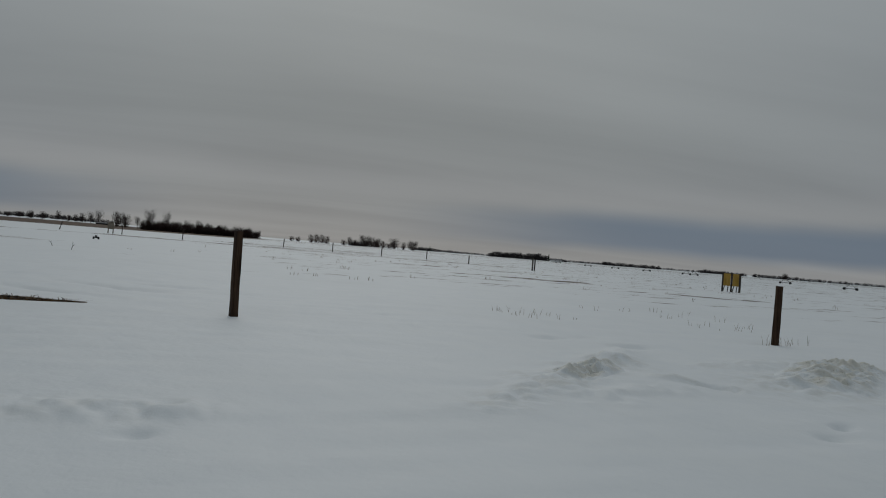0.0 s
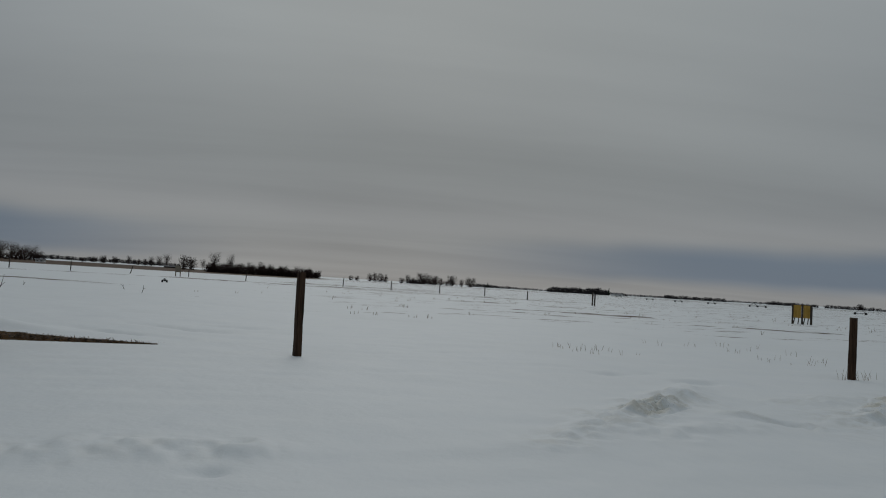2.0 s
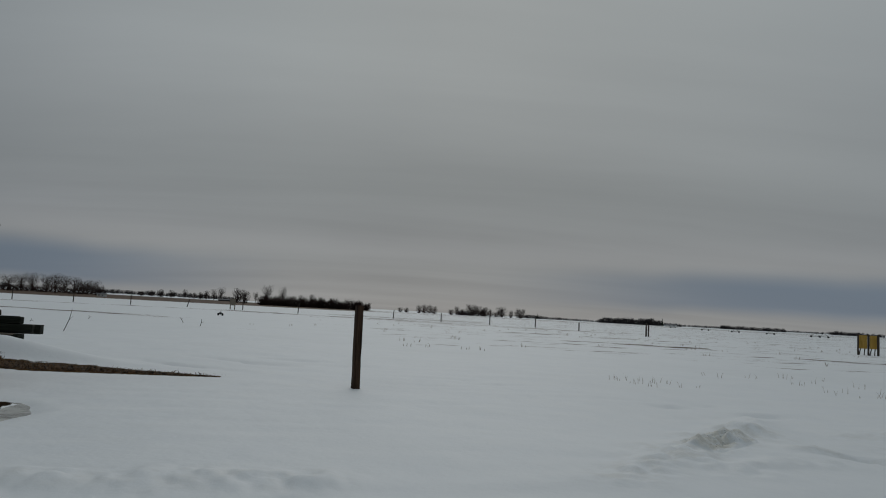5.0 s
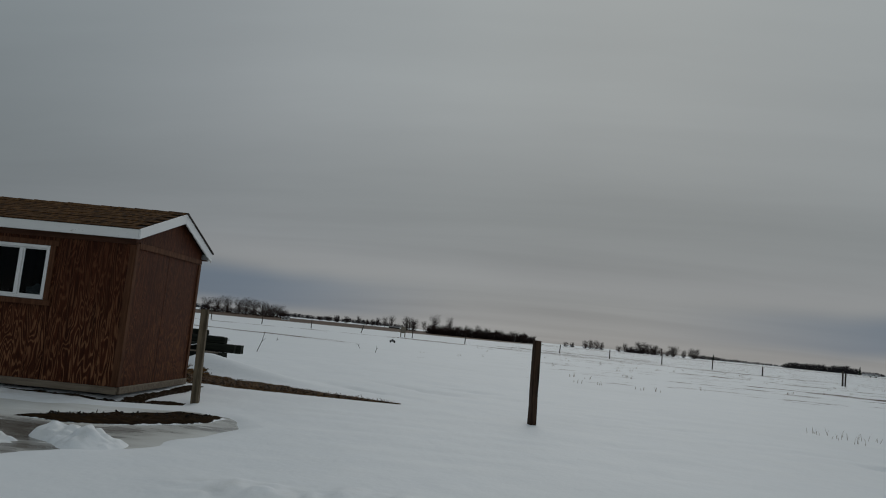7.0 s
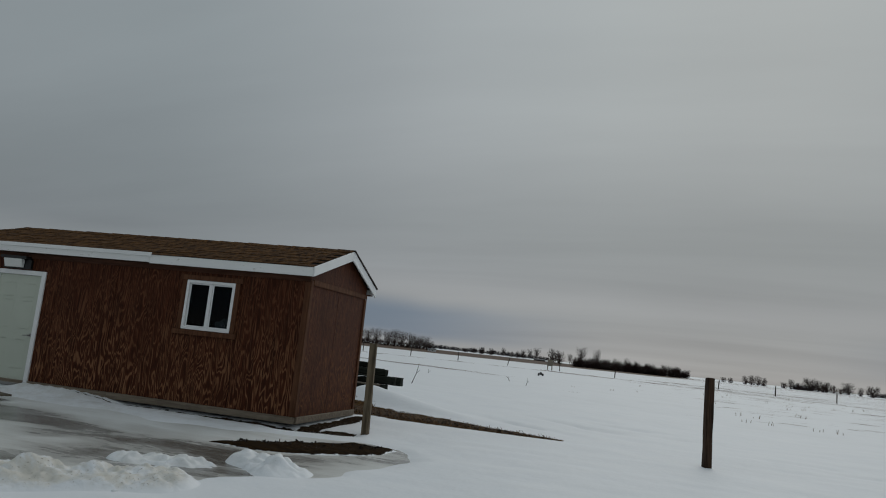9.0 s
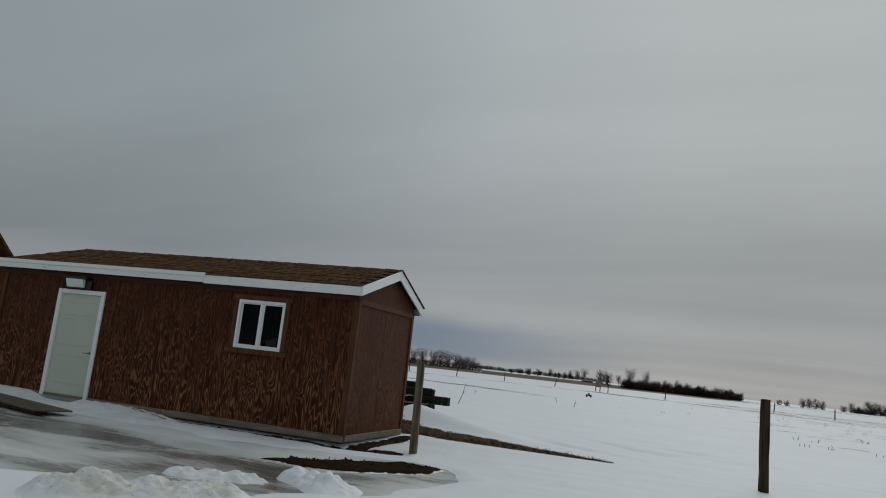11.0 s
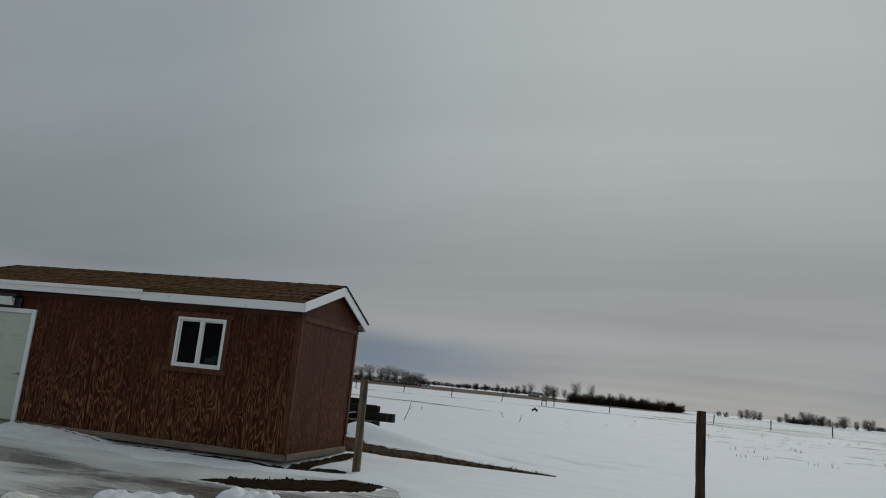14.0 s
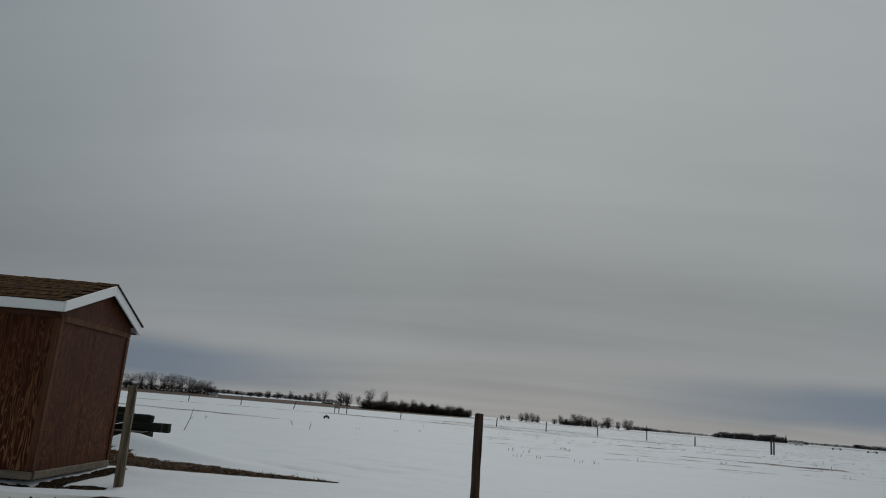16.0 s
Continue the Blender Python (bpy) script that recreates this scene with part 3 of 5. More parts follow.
def snow_pile(name, ax, ay, bx, by, width, height, dirty, label, seed, rough=1.0):
    """Cloddy snow thrown up along a line; its rim dips under the ground."""
    lx, ly, s = math.hypot(bx - ax, by - ay) + 2.6 * width, 2.6 * width, 0.02
    ang = math.atan2(by - ay, bx - ax)
    U, V = np.meshgrid(np.arange(-lx / 2, lx / 2, s), np.arange(-ly / 2, ly / 2, s))
    X = (ax + bx) / 2 + U * math.cos(ang) - V * math.sin(ang)
    Y = (ay + by) / 2 + U * math.sin(ang) + V * math.cos(ang)
    q, t = capsule(X, Y, ax, ay, bx, by)
    q = q * (0.8 + 0.5 * vn(X * 1.3, Y * 1.3, seed))
    body = np.clip(1 - (q / width) ** 2, 0, None) ** 1.8
    clod = np.abs(vn(X * 3.1, Y * 3.1, seed + 1) - 0.5) * 2
    clod2 = np.abs(vn(X * 7.7, Y * 7.7, seed + 2) - 0.5) * 2
    clod3 = vn(X * 17, Y * 17, seed + 3)
    top = body ** 0.8 * (0.62 + 0.5 * vn(X * 1.1, Y * 1.1, seed + 4)) * height
    top += body ** 1.1 * rough * (0.13 * (clod - 0.4) + 0.085 * (clod2 - 0.4) + 0.07 * (clod3 - 0.5)) * (height / 0.25) ** 0.5
    Z = terrain(X, Y)[0] + top - 0.022 * (1 - step(body, 0.0, 0.5))
    nu = U.shape[1]
    keep = q < width * 1.12
    faces = [(j * nu + i, j * nu + i + 1, (j + 1) * nu + i + 1, (j + 1) * nu + i) for j in range(U.shape[0] - 1) for i in range(nu - 1)
             if keep[j, i] or keep[j + 1, i + 1]]
    ob = raw(name, np.stack([X, Y, Z], -1).reshape(-1, 3), faces, "pile_snow", smooth=True)
    layer = ob.data.attributes.new("dirty", "FLOAT", "POINT")
    layer.data.foreach_set("value", (dirty * step(body * (0.55 + 0.9 * vn(X * 2.3, Y * 2.3, seed + 5)), 0.12, 0.6)).ravel().astype(np.float32))
    loose = bmesh.new()
    loose.from_mesh(ob.data)
    bmesh.ops.delete(loose, geom=[v for v in loose.verts if not v.link_faces], context="VERTS")
    loose.to_mesh(ob.data)
    loose.free()
    return tagged(ob, label, "snow bank", "ploughed snow")


snow_pile("snow_bank", -5.25, 4.38, -4.35, 5.1, 0.52, 0.14, 0.9, "dirty windrow of ploughed snow beside the frozen puddle", 31)
snow_pile("snow_bank", -5.25, 5.9, -4.7, 6.1, 0.42, 0.13, 0.3, "small white heap of crusted snow on the ice", 41)
snow_pile("snow_bank", -4.3, 6.7, -3.85, 6.5, 0.46, 0.19, 0.2, "clean white heap of broken snow at the puddle's rim", 51)
snow_pile("snow_bank", 4.6, 7.1, 5.35, 7.75, 0.40, 0.075, 0.8, "low cloddy snow heap stained with earth", 61, 1.2)
snow_pile("snow_bank", 8.3, 7.2, 9.9, 8.3, 0.85, 0.10, 0.8, "cloddy snow heap stained with mud and grass", 71, 1.4)


def snow_clods(cx, cy, rx, ry, turn, count, size, dirty, label, seed):
    """Broken lumps of crusted snow strewn over a bank, too many to count."""
    rnd = random.Random(seed)
    ball = bmesh.new()
    bmesh.ops.create_icosphere(ball, subdivisions=1, radius=1)
    bv, bf = [v.co.copy() for v in ball.verts], [[v.index for v in f.verts] for f in ball.faces]
    ball.free()
    V, F, A = [], [], []
    c, s = math.cos(radians(turn)), math.sin(radians(turn))
    for _ in range(count):
        u, v = rnd.gauss(0, 0.42) * rx, rnd.gauss(0, 0.42) * ry
        x, y = cx + u * c - v * s, cy + u * s + v * c
        k = size * rnd.uniform(0.3, 1.0) ** 1.5
        flat = (rnd.uniform(0.8, 1.6), rnd.uniform(0.7, 1.3), rnd.uniform(0.35, 0.75))
        z = ground_at(x, y) + 0.04 * max(0.0, 1 - (u / rx) ** 2 - (v / ry) ** 2)
        off, stain = len(V), dirty * rnd.random()
        for p in bv:
            q = k * rnd.uniform(0.75, 1.25)
            V.append((x + p.x * q * flat[0], y + p.y * q * flat[1], z + p.z * q * flat[2]))
            A.append(stain)
        F += [tuple(off + i for i in f) for f in bf]
    ob = raw("snow_clods", V, F, "pile_snow", smooth=True)
    ob.data.attributes.new("dirty", "FLOAT", "POINT").data.foreach_set("value", np.array(A, np.float32))
    return tagged(ob, label, "snow", kind="stuff")


snow_clods(5.0, 7.4, 0.6, 0.25, 42, 34, 0.045, 1.0, "crusted clods strewn over a low snow bank", 3)
snow_clods(9.1, 7.75, 1.0, 0.5, 35, 70, 0.06, 1.0, "muddy crusted clods strewn over a snow bank", 4)
snow_clods(-4.8, 4.72, 0.75, 0.34, 38, 110, 0.07, 0.9, "crusted clods along the ploughed windrow", 7)
snow_clods(-4.05, 6.6, 0.45, 0.3, -25, 40, 0.07, 0.2, "white crusted clods at the puddle's rim", 8)

# ---- shed ----
LENGTH, DEPTH, WALL, EAVE = 7.68, 2.58, 0.06, 0.13
shed = empty("shed", pose(-5.51, 9.90, 0.02, 0, 0, 2.0), "long red-brown plywood-sided shed with a brown shingle roof", "shed")
# local x runs to -LENGTH along the front, y goes to the back
Z0, Z1 = 0.11, 2.40
WIN = (-2.255, -1.335, 1.305, 2.14)
DOOR = (-6.20, -5.21, 0.04, 1.99)
W0, W1 = 0.0, WALL


def panel(spans, mat="siding", label=""):
    cx, cy = (min(s[0] for s in spans) + max(s[1] for s in spans)) / 2, (min(s[2] for s in spans) + max(s[3] for s in spans)) / 2
    p = part("panel", boxes(*[(a - cx, b - cx, c - cy, e - cy, f, g) for a, b, c, e, f, g in spans], bevel=0.003), mat, shed, label)
    p.location = (cx, cy, 0)
    return p


G = 0.003
cuts = [0.0, -1.22, -2.44, -3.66, -4.88, DOOR[1]]
for a, b in zip(cuts, cuts[1:]):
    if a == -1.22:
        part("panel", ring_frame(b + G, a - G, Z0, Z1, WIN[0], WIN[1], WIN[2], WIN[3], W0, W1, 0.003), "siding", shed)
    else:
        panel([(b + G, a - G, W0, W1, Z0, Z1)])
panel([(DOOR[0], DOOR[1], W0, W1, DOOR[3], Z1)])
panel([(-7.32 + G, DOOR[0] - G, W0, W1, Z0, Z1)])
panel([(-LENGTH, -7.32 - G, W0, W1, Z0, Z1)])
for a, b in ((W1, 1.22), (1.22, DEPTH - W1)):
    panel([(-WALL, 0, a + G, b - G, Z0, Z1 - 0.1)], "siding_end")
    panel([(-LENGTH, -LENGTH + WALL, a + G, b - G, Z0, Z1)], "siding_end")
for k in range(6):
    panel([(-LENGTH * (k + 1) / 6 + G, -LENGTH * k / 6 - G, DEPTH - W1, DEPTH, Z0, Z1)])
HIP = 0.42  # the ridge stops short at the far end
RIDGE_Y, RIDGE_Z, EAVE_Z = 1.43, 3.00, 2.52
REAR_Y, REAR_Z = DEPTH + EAVE + 0.10, 2.45
SLOPE = (RIDGE_Z - EAVE_Z) / (RIDGE_Y + EAVE)
for x0 in (-WALL, -LENGTH):
    tri = bmesh.new()
    low = Z1 - 0.1 + 0.002
    ring = [(0.0, low), (DEPTH, low), (DEPTH, REAR_Z - 0.01), (RIDGE_Y, RIDGE_Z - 0.06), (0.0, EAVE_Z + SLOPE * EAVE - 0.06)]
    vs = [[tri.verts.new((x, y, z)) for y, z in ring] for x in (x0, x0 + WALL)]
    tri.faces.new(vs[0]), tri.faces.new(vs[1])
    for i in range(5):
        j = (i + 1) % 5
        tri.faces.new((vs[0][i], vs[0][j], vs[1][j], vs[1][i]))
    if x0 < -1:
        for row in vs:
            row[3].co.x += HIP
    part("gable", tri, "siding_end", shed)
part("floor", boxes((-LENGTH + WALL, -WALL, W1, DEPTH - W1, 0.04, Z0 + 0.02), bevel=0), "inner", shed)
part("ceiling", boxes((-LENGTH + WALL, -WALL, W1, DEPTH - W1, Z1 - 0.14, Z1 - 0.105), bevel=0), "inner", shed)
part("inner_lining", boxes((-3.2, -3.15, W1, DEPTH - W1, Z0 + 0.022, Z1 - 0.142), bevel=0), "inner", shed)
# rim boards at the foot, a little proud and grey
for a, b in ((-3.5, -0.002), (-7.62, -3.503)):
    part("rim_board", boxes((a, b, -0.025, 0.05, 0.0, Z0 - 0.003), bevel=0.006), "rim", shed, "weathered grey rim board")
part("rim_board", boxes((-0.05, 0.028, 0.052, DEPTH, 0.0, Z0 - 0.003), bevel=0.006), "rim", shed, "weathered grey rim board")
for y in (0.35, DEPTH - 0.35):
    part("skid", boxes((-LENGTH + 0.1, -0.1, y - 0.07, y + 0.07, -0.14, -0.002), bevel=0.006), "rim", shed)
# corner boards, frieze and gable trim
for a, b, c, e in ((-0.085, 0.0, -0.022, -0.002), (-LENGTH, -LENGTH + 0.085, -0.022, -0.002)):
    part("corner_board", boxes((a, b, c, e, Z0, 2.27)), "trim_brown", shed)
part("corner_board", boxes((0.002, 0.022, -0.022, 0.075, Z0, 2.30)), "trim_brown", shed)
part("corner_board", boxes((0.002, 0.022, DEPTH - 0.09, DEPTH, Z0, 2.22)), "trim_brown", shed)
part("frieze_board", boxes((-LENGTH, 0.0, -0.026, -0.002, 2.275, 2.365)), "trim_brown_x", shed)
part("gable_trim", boxes((0.002, 0.026, 0.08, DEPTH, 2.225, 2.315)), "trim_brown", shed)
# door
dz0, dz1 = DOOR[2], DOOR[3]
door = part("door", boxes((DOOR[0] + 0.03, DOOR[1] - 0.03, 0.012, 0.05, dz0 + 0.02, dz1 - 0.025), bevel=0.004), "door_paint", shed, "pale sage-white six-panel door, closed")
dw = (DOOR[1] - DOOR[0] - 0.06) / 2
for cx in (DOOR[0] + 0.03 + dw * 0.54, DOOR[1] - 0.03 - dw * 0.54):
    for z0, z1 in ((0.27, 0.77), (0.97, 1.46), (1.53, 1.77)):
        hw = dw * 0.31
        part("raised_panel", boxes((cx - hw, cx + hw, 0.0103, 0.0117, dz0 + z0, dz0 + z1), bevel=0.0006), "door_paint", door)
        for zb in (z0 - 0.004, z1 - 0.004):
            part("moulding", boxes((cx - hw * 0.8, cx + hw * 0.8, 0.003, 0.0082, dz0 + zb, dz0 + zb + 0.014), bevel=0.003), "door_paint", door)
knob = bmesh.new()
tube(knob, (DOOR[1] - 0.08, 0.012, 0.90), (DOOR[1] - 0.08, -0.05, 0.90), 0.012, 0.012, 10)
tube(knob, (DOOR[1] - 0.075, -0.05, 0.90), (DOOR[1] - 0.19, -0.052, 0.893), 0.011, 0.008, 10)
tube(knob, (DOOR[1] - 0.08, 0.012, 0.90), (DOOR[1] - 0.08, 0.002, 0.90), 0.032, 0.030, 14)
part("door_handle", knob, "steel", door, "dark lever handle")
for a, b, c, e in ((DOOR[0] - 0.06, DOOR[0] + 0.028, dz0, dz1 + 0.06), (DOOR[1] - 0.028, DOOR[1] + 0.06, dz0, dz1 + 0.06)):
    part("door_casing", boxes((a, b, -0.03, 0.05, c, e), bevel=0.006), "white_clean", shed, "white painted door casing")
part("door_casing", boxes((DOOR[0] + 0.03, DOOR[1] - 0.03, -0.029, 0.05, dz1 - 0.022, dz1 + 0.06), bevel=0.006), "white_clean", shed, "white painted door casing")
part("threshold", boxes((DOOR[0] - 0.03, DOOR[1] + 0.03, -0.06, 0.05, 0.005, 0.055), bevel=0.005), "steel", shed, "worn metal threshold")
# window: brown casing, white sliding frame, two panes
wx0, wx1, wz0, wz1 = WIN
window = part("window", ring_frame(wx0 + 0.002, wx1 - 0.002, wz0 + 0.002, wz1 - 0.002, wx0 + 0.05, wx1 - 0.05, wz0 + 0.05, wz1 - 0.05, -0.03, 0.055), "vinyl", shed, "white vinyl sliding window with dark room behind")
mid = (wx0 + wx1) / 2
part("mullion", boxes((mid - 0.03, mid + 0.03, -0.022, 0.04, wz0 + 0.051, wz1 - 0.051)), "vinyl", window)
for a, b, c in ((wx0 + 0.05, mid - 0.03, 0.012), (mid + 0.03, wx1 - 0.05, 0.0)):
    part("sash", ring_frame(a, b, wz0 + 0.05, wz1 - 0.05, a + 0.022, b - 0.022, wz0 + 0.072, wz1 - 0.072, c, c + 0.02, 0.003), "vinyl", window)
    pane = part("pane", boxes((a + 0.02, b - 0.02, c + 0.006, c + 0.012, wz0 + 0.07, wz1 - 0.07), bevel=0), "glass", window)
    pane.visible_shadow = False
for nm, s in (("casing", (wx0 - 0.085, wx0 - 0.002, -0.028, -0.002, wz0, wz1)), ("casing", (wx1 + 0.002, wx1 + 0.085, -0.028, -0.002, wz0, wz1)),
              ("casing", (wx0 - 0.13, wx1 + 0.13, -0.03, -0.002, wz1 + 0.002, wz1 + 0.085)), ("sill", (wx0 - 0.15, wx1 + 0.13, -0.05, -0.002, wz0 - 0.085, wz0 - 0.002))):
    part(nm, boxes(s), "trim_brown", window, "brown stained board")
# a shelf inside with a bundle of pale plastic on it
part("shelf", boxes((wx0 - 0.1, wx1 + 0.15, 0.10, 0.42, wz0 + 0.0, wz0 + 0.03), bevel=0.003), "inner", shed)
bundle_bm = bmesh.new()
bmesh.ops.create_icosphere(bundle_bm, subdivisions=3, radius=1)
rnd = random.Random(14)
for v in bundle_bm.verts:
    k = 1 + 0.16 * math.sin(7 * v.co.x + 3 * v.co.z) + rnd.uniform(-0.06, 0.06)
    v.co = Vector((0.19 * v.co.x * k, 0.10 * v.co.y * k, max(-0.07, 0.13 * v.co.z * k)))
bundle = part("plastic_bundle", bundle_bm, "pale_plastic")
bundle.matrix_basis = shed.matrix_basis @ pose(wx1 - 0.24, 0.24, wz0 + 0.10)
tagged(bundle, "crumpled pale blue plastic bundle behind the shed window", "bundle")
# roof decks, fascias, rake boards
for side in (1, -1):
    deck = bmesh.new()
    ey, ez = (-EAVE, EAVE_Z) if side > 0 else (REAR_Y - 0.033, REAR_Z + 0.015)
    ring = [(ey, ez), (RIDGE_Y, RIDGE_Z), (RIDGE_Y, RIDGE_Z - 0.045), (ey, ez - 0.045)]
    vs = [[deck.verts.new((x, y, z - 0.012)) for y, z in ring] for x in (-LENGTH - 0.10, 0.085)]
    for v in vs[0][1:3]:
        v.co.x += HIP
    deck.faces.new(vs[0]), deck.faces.new(vs[1])
    for i in range(4):
        j = (i + 1) % 4
        deck.faces.new((vs[0][i], vs[0][j], vs[1][j], vs[1][i]))
    part("roof_deck", deck, "roof_edge", shed)
part("fascia", boxes((-LENGTH - 0.11, -2.96, -EAVE - 0.032, -EAVE - 0.003, 2.368, 2.505)), "white_paint", shed, "white painted fascia board, paint peeling")
part("fascia", boxes((-2.957, 0.082, -EAVE - 0.031, -EAVE - 0.003, 2.352, 2.500)), "white_paint", shed, "white painted fascia board, paint peeling")
part("drip_edge", boxes((-LENGTH - 0.12, -2.93, -EAVE - 0.055, -EAVE - 0.034, 2.47, 2.535), bevel=0.003), "white_clean", shed, "white metal drip edge")
part("fascia", boxes((-LENGTH - 0.11, 0.082, DEPTH + EAVE + 0.003, DEPTH + EAVE + 0.03, 2.30, 2.43)), "white_paint", shed)
part("soffit", boxes((-LENGTH - 0.10, 0.08, -EAVE - 0.002, -0.003, 2.368, 2.384), bevel=0), "trim_brown_x", shed)
part("soffit", boxes((-LENGTH - 0.10, 0.08, DEPTH + 0.003, DEPTH + EAVE, 2.302, 2.318), bevel=0), "trim_brown_x", shed)
for x0, x1 in ((0.087, 0.115), (-LENGTH - 0.135, -LENGTH - 0.103)):
    for side in (1, -1):
        rake = bmesh.new()
        ey, ez = (-EAVE - 0.033, EAVE_Z - 0.015) if side > 0 else (REAR_Y, REAR_Z)
        ring = [(ey, ez), (RIDGE_Y, RIDGE_Z + 0.0), (RIDGE_Y, RIDGE_Z - 0.165), (ey, ez - 0.155)]
        vs = [[rake.verts.new((x, y, z)) for y, z in ring] for x in (x0, x1)]
        for v in vs[0][1:3] + vs[1][1:3]:
            v.co.x += HIP if x0 < -1 else 0.0
        rake.faces.new(vs[0]), rake.faces.new(vs[1])
        for i in range(4):
            j = (i + 1) % 4
            rake.faces.new((vs[0][i], vs[0][j], vs[1][j], vs[1][i]))
        bmesh.ops.bevel(rake, geom=rake.edges[:], offset=0.003, segments=1, affect="EDGES")
        part("rake_board", rake, "white_clean", shed, "white painted rake board")
# dark shingle edge lying over the rear rake
edge = bmesh.new()
ring = [(RIDGE_Y - 0.01, RIDGE_Z + 0.028), (REAR_Y + 0.02, REAR_Z + 0.026), (REAR_Y + 0.02, REAR_Z + 0.003), (RIDGE_Y - 0.01, RIDGE_Z + 0.005)]
vs = [[edge.verts.new((x, y, z)) for y, z in ring] for x in (0.05, 0.135)]
edge.faces.new(vs[0]), edge.faces.new(vs[1])
for i in range(4):
    j = (i + 1) % 4
    edge.faces.new((vs[0][i], vs[0][j], vs[1][j], vs[1][i]))
part("roof_edge", edge, "roof_edge", shed, "dark shingle edge")
# lamp over the door
lamp = empty("wall_lamp", pose(0, 0, 0), "dark wall-pack lamp with a pale lens over the door", "lamp")
lamp.matrix_basis = shed.matrix_basis @ pose(-5.78, -0.005, 2.17)
part("housing", boxes((-0.30, 0.26, -0.16, 0.0, 0.075, 0.125), (-0.30, 0.30, -0.06, 0.0, -0.10, 0.074), bevel=0.008), "dark_metal", lamp)
wedge = boxes((-0.22, 0.17, -0.165, -0.063, -0.08, 0.070), bevel=0.01)
for v in wedge.verts:
    if v.co.y < -0.11 and v.co.z < 0:
        v.co.y += 0.045
part("lens", wedge, "lens", lamp, "pale prismatic lens")

# ---- second building past the shed's far end ----
barn = empty("outbuilding", pose(-16.3, 10.0, 0.0), "brown board-sided outbuilding with a steep gable", "building")
part("wall", boxes((-6.0, 0.0, 0.0, 3.0, 0.0, 1.85), bevel=0), "siding_end", barn)
for gx in (-6.0, -0.06):
    gab = bmesh.new()
    vs = [[gab.verts.new((x, y, z)) for y, z in ((0.0, 1.852), (3.0, 1.852), (1.5, 3.36))] for x in (gx, gx + 0.06)]
    gab.faces.new(vs[0]), gab.faces.new(vs[1])
    for i in range(3):
        j = (i + 1) % 3
        gab.faces.new((vs[0][i], vs[0][j], vs[1][j], vs[1][i]))
    part("gable", gab, "siding_end", barn)
for s in (1, -1):
    roof = bmesh.new()
    ring = [(1.5 - 1.66 * s, 1.80), (1.5, 3.46), (1.5, 3.38), (1.5 - 1.66 * s, 1.72)]
    vs = [[roof.verts.new((x, y, z)) for y, z in ring] for x in (-6.2, 0.2)]
    roof.faces.new(vs[0]), roof.faces.new(vs[1])
    for i in range(4):
        j = (i + 1) % 4
        roof.faces.new((vs[0][i], vs[0][j], vs[1][j], vs[1][i]))
    part("roof", roof, "shingle", barn)
for z0, z1 in ((1.30, 1.40), (1.70, 1.82)):
    part("trim_board", boxes((0.003, 0.03, 0.0, 3.0, z0, z1)), "trim_brown", barn)


# ---- posts by the shed and yard ----
def yard_post(x, y, height, width, mat, label, lean=(0, 0), square=True, seed=0):
    bm = bmesh.new()
    rnd = random.Random(seed)
    rings, base = 9, -0.35
    seg = 4 if square else 12
    prev = []
    for k in range(rings):
        z = base + (height - base) * k / (rings - 1)
        ring = []
        for i in range(seg):
            a = 2 * math.pi * (i + 0.5) / seg
            r = width / 2 * (1.38 if square else 1.0) * (1 + rnd.uniform(-0.05, 0.05)) * (1 - 0.05 * k / rings)
            top = rnd.uniform(-0.012, 0.012) if k == rings - 1 else 0
            ring.append(bm.verts.new((r * math.cos(a), r * math.sin(a), z + top)))
        for i in range(seg):
            if prev:
                bm.faces.new((prev[i], prev[(i + 1) % seg], ring[(i + 1) % seg], ring[i]))
        prev = ring
    bm.faces.new(prev)
    bmesh.ops.bevel(bm, geom=[e for e in bm.edges if square and abs((e.verts[0].co - e.verts[1].co).normalized().z) > 0.7], offset=0.012, segments=2, affect="EDGES")
    ob = part("fence_post", bm, mat, smooth=not square)
    ob.matrix_basis = pose(x, y, ground_at(x, y), lean[0], lean[1], rnd.uniform(-20, 20) if seed else 12)
    return tagged(ob, label, "fence post", "fence posts")


yard_post(0.785, 11.95, 1.42, 0.125, "post_dark", "dark weathered square wooden fence post in the snow", (0, -0.6), True, 1)
yard_post(-4.41, 10.24, 1.42, 0.115, "post_grey", "grey-brown weathered wooden post beside the shed", (0, -1.0), True, 2)
yard_post(11.55, 11.82, 1.22, 0.15, "post_dark", "dark round wooden fence post with dry weeds at its foot", (0, 0.5), False, 3)

# far fence line
for i, (x, y, h, lean) in enumerate(((-47.2, 113.5, 1.38, 0), (-40.0, 117.2, 1.40, 2), (-33.1, 122.6, 1.55, 1), (-25.4, 128.0, 1.42, 17), (-15.9, 126.0, 1.42, 0), (-6.3, 119.1, 1.6, 3),
                                     (8.84, 115.4, 1.35, 4), (15.3, 106.3, 1.34, 0), (22.3, 104.6, 1.32, 0), (28.3, 101.3, 1.30, 0), (30.0, 87.0, 1.06, 0))):
    yard_post(x, y, h, 0.15, "post_far", "dark wooden fence post far out in the field" if lean < 10 else "dark wooden fence post leaning over in the field", (0, lean), False, 10 + i)
yard_post(32.3, 72.1, 1.40, 0.17, "post_far", "dark wooden corner post of a pair", (0, 0), False, 31)
yard_post(32.50, 72.0, 1.25, 0.15, "post_far", "dark wooden corner post of a pair", (0, 1), False, 32)

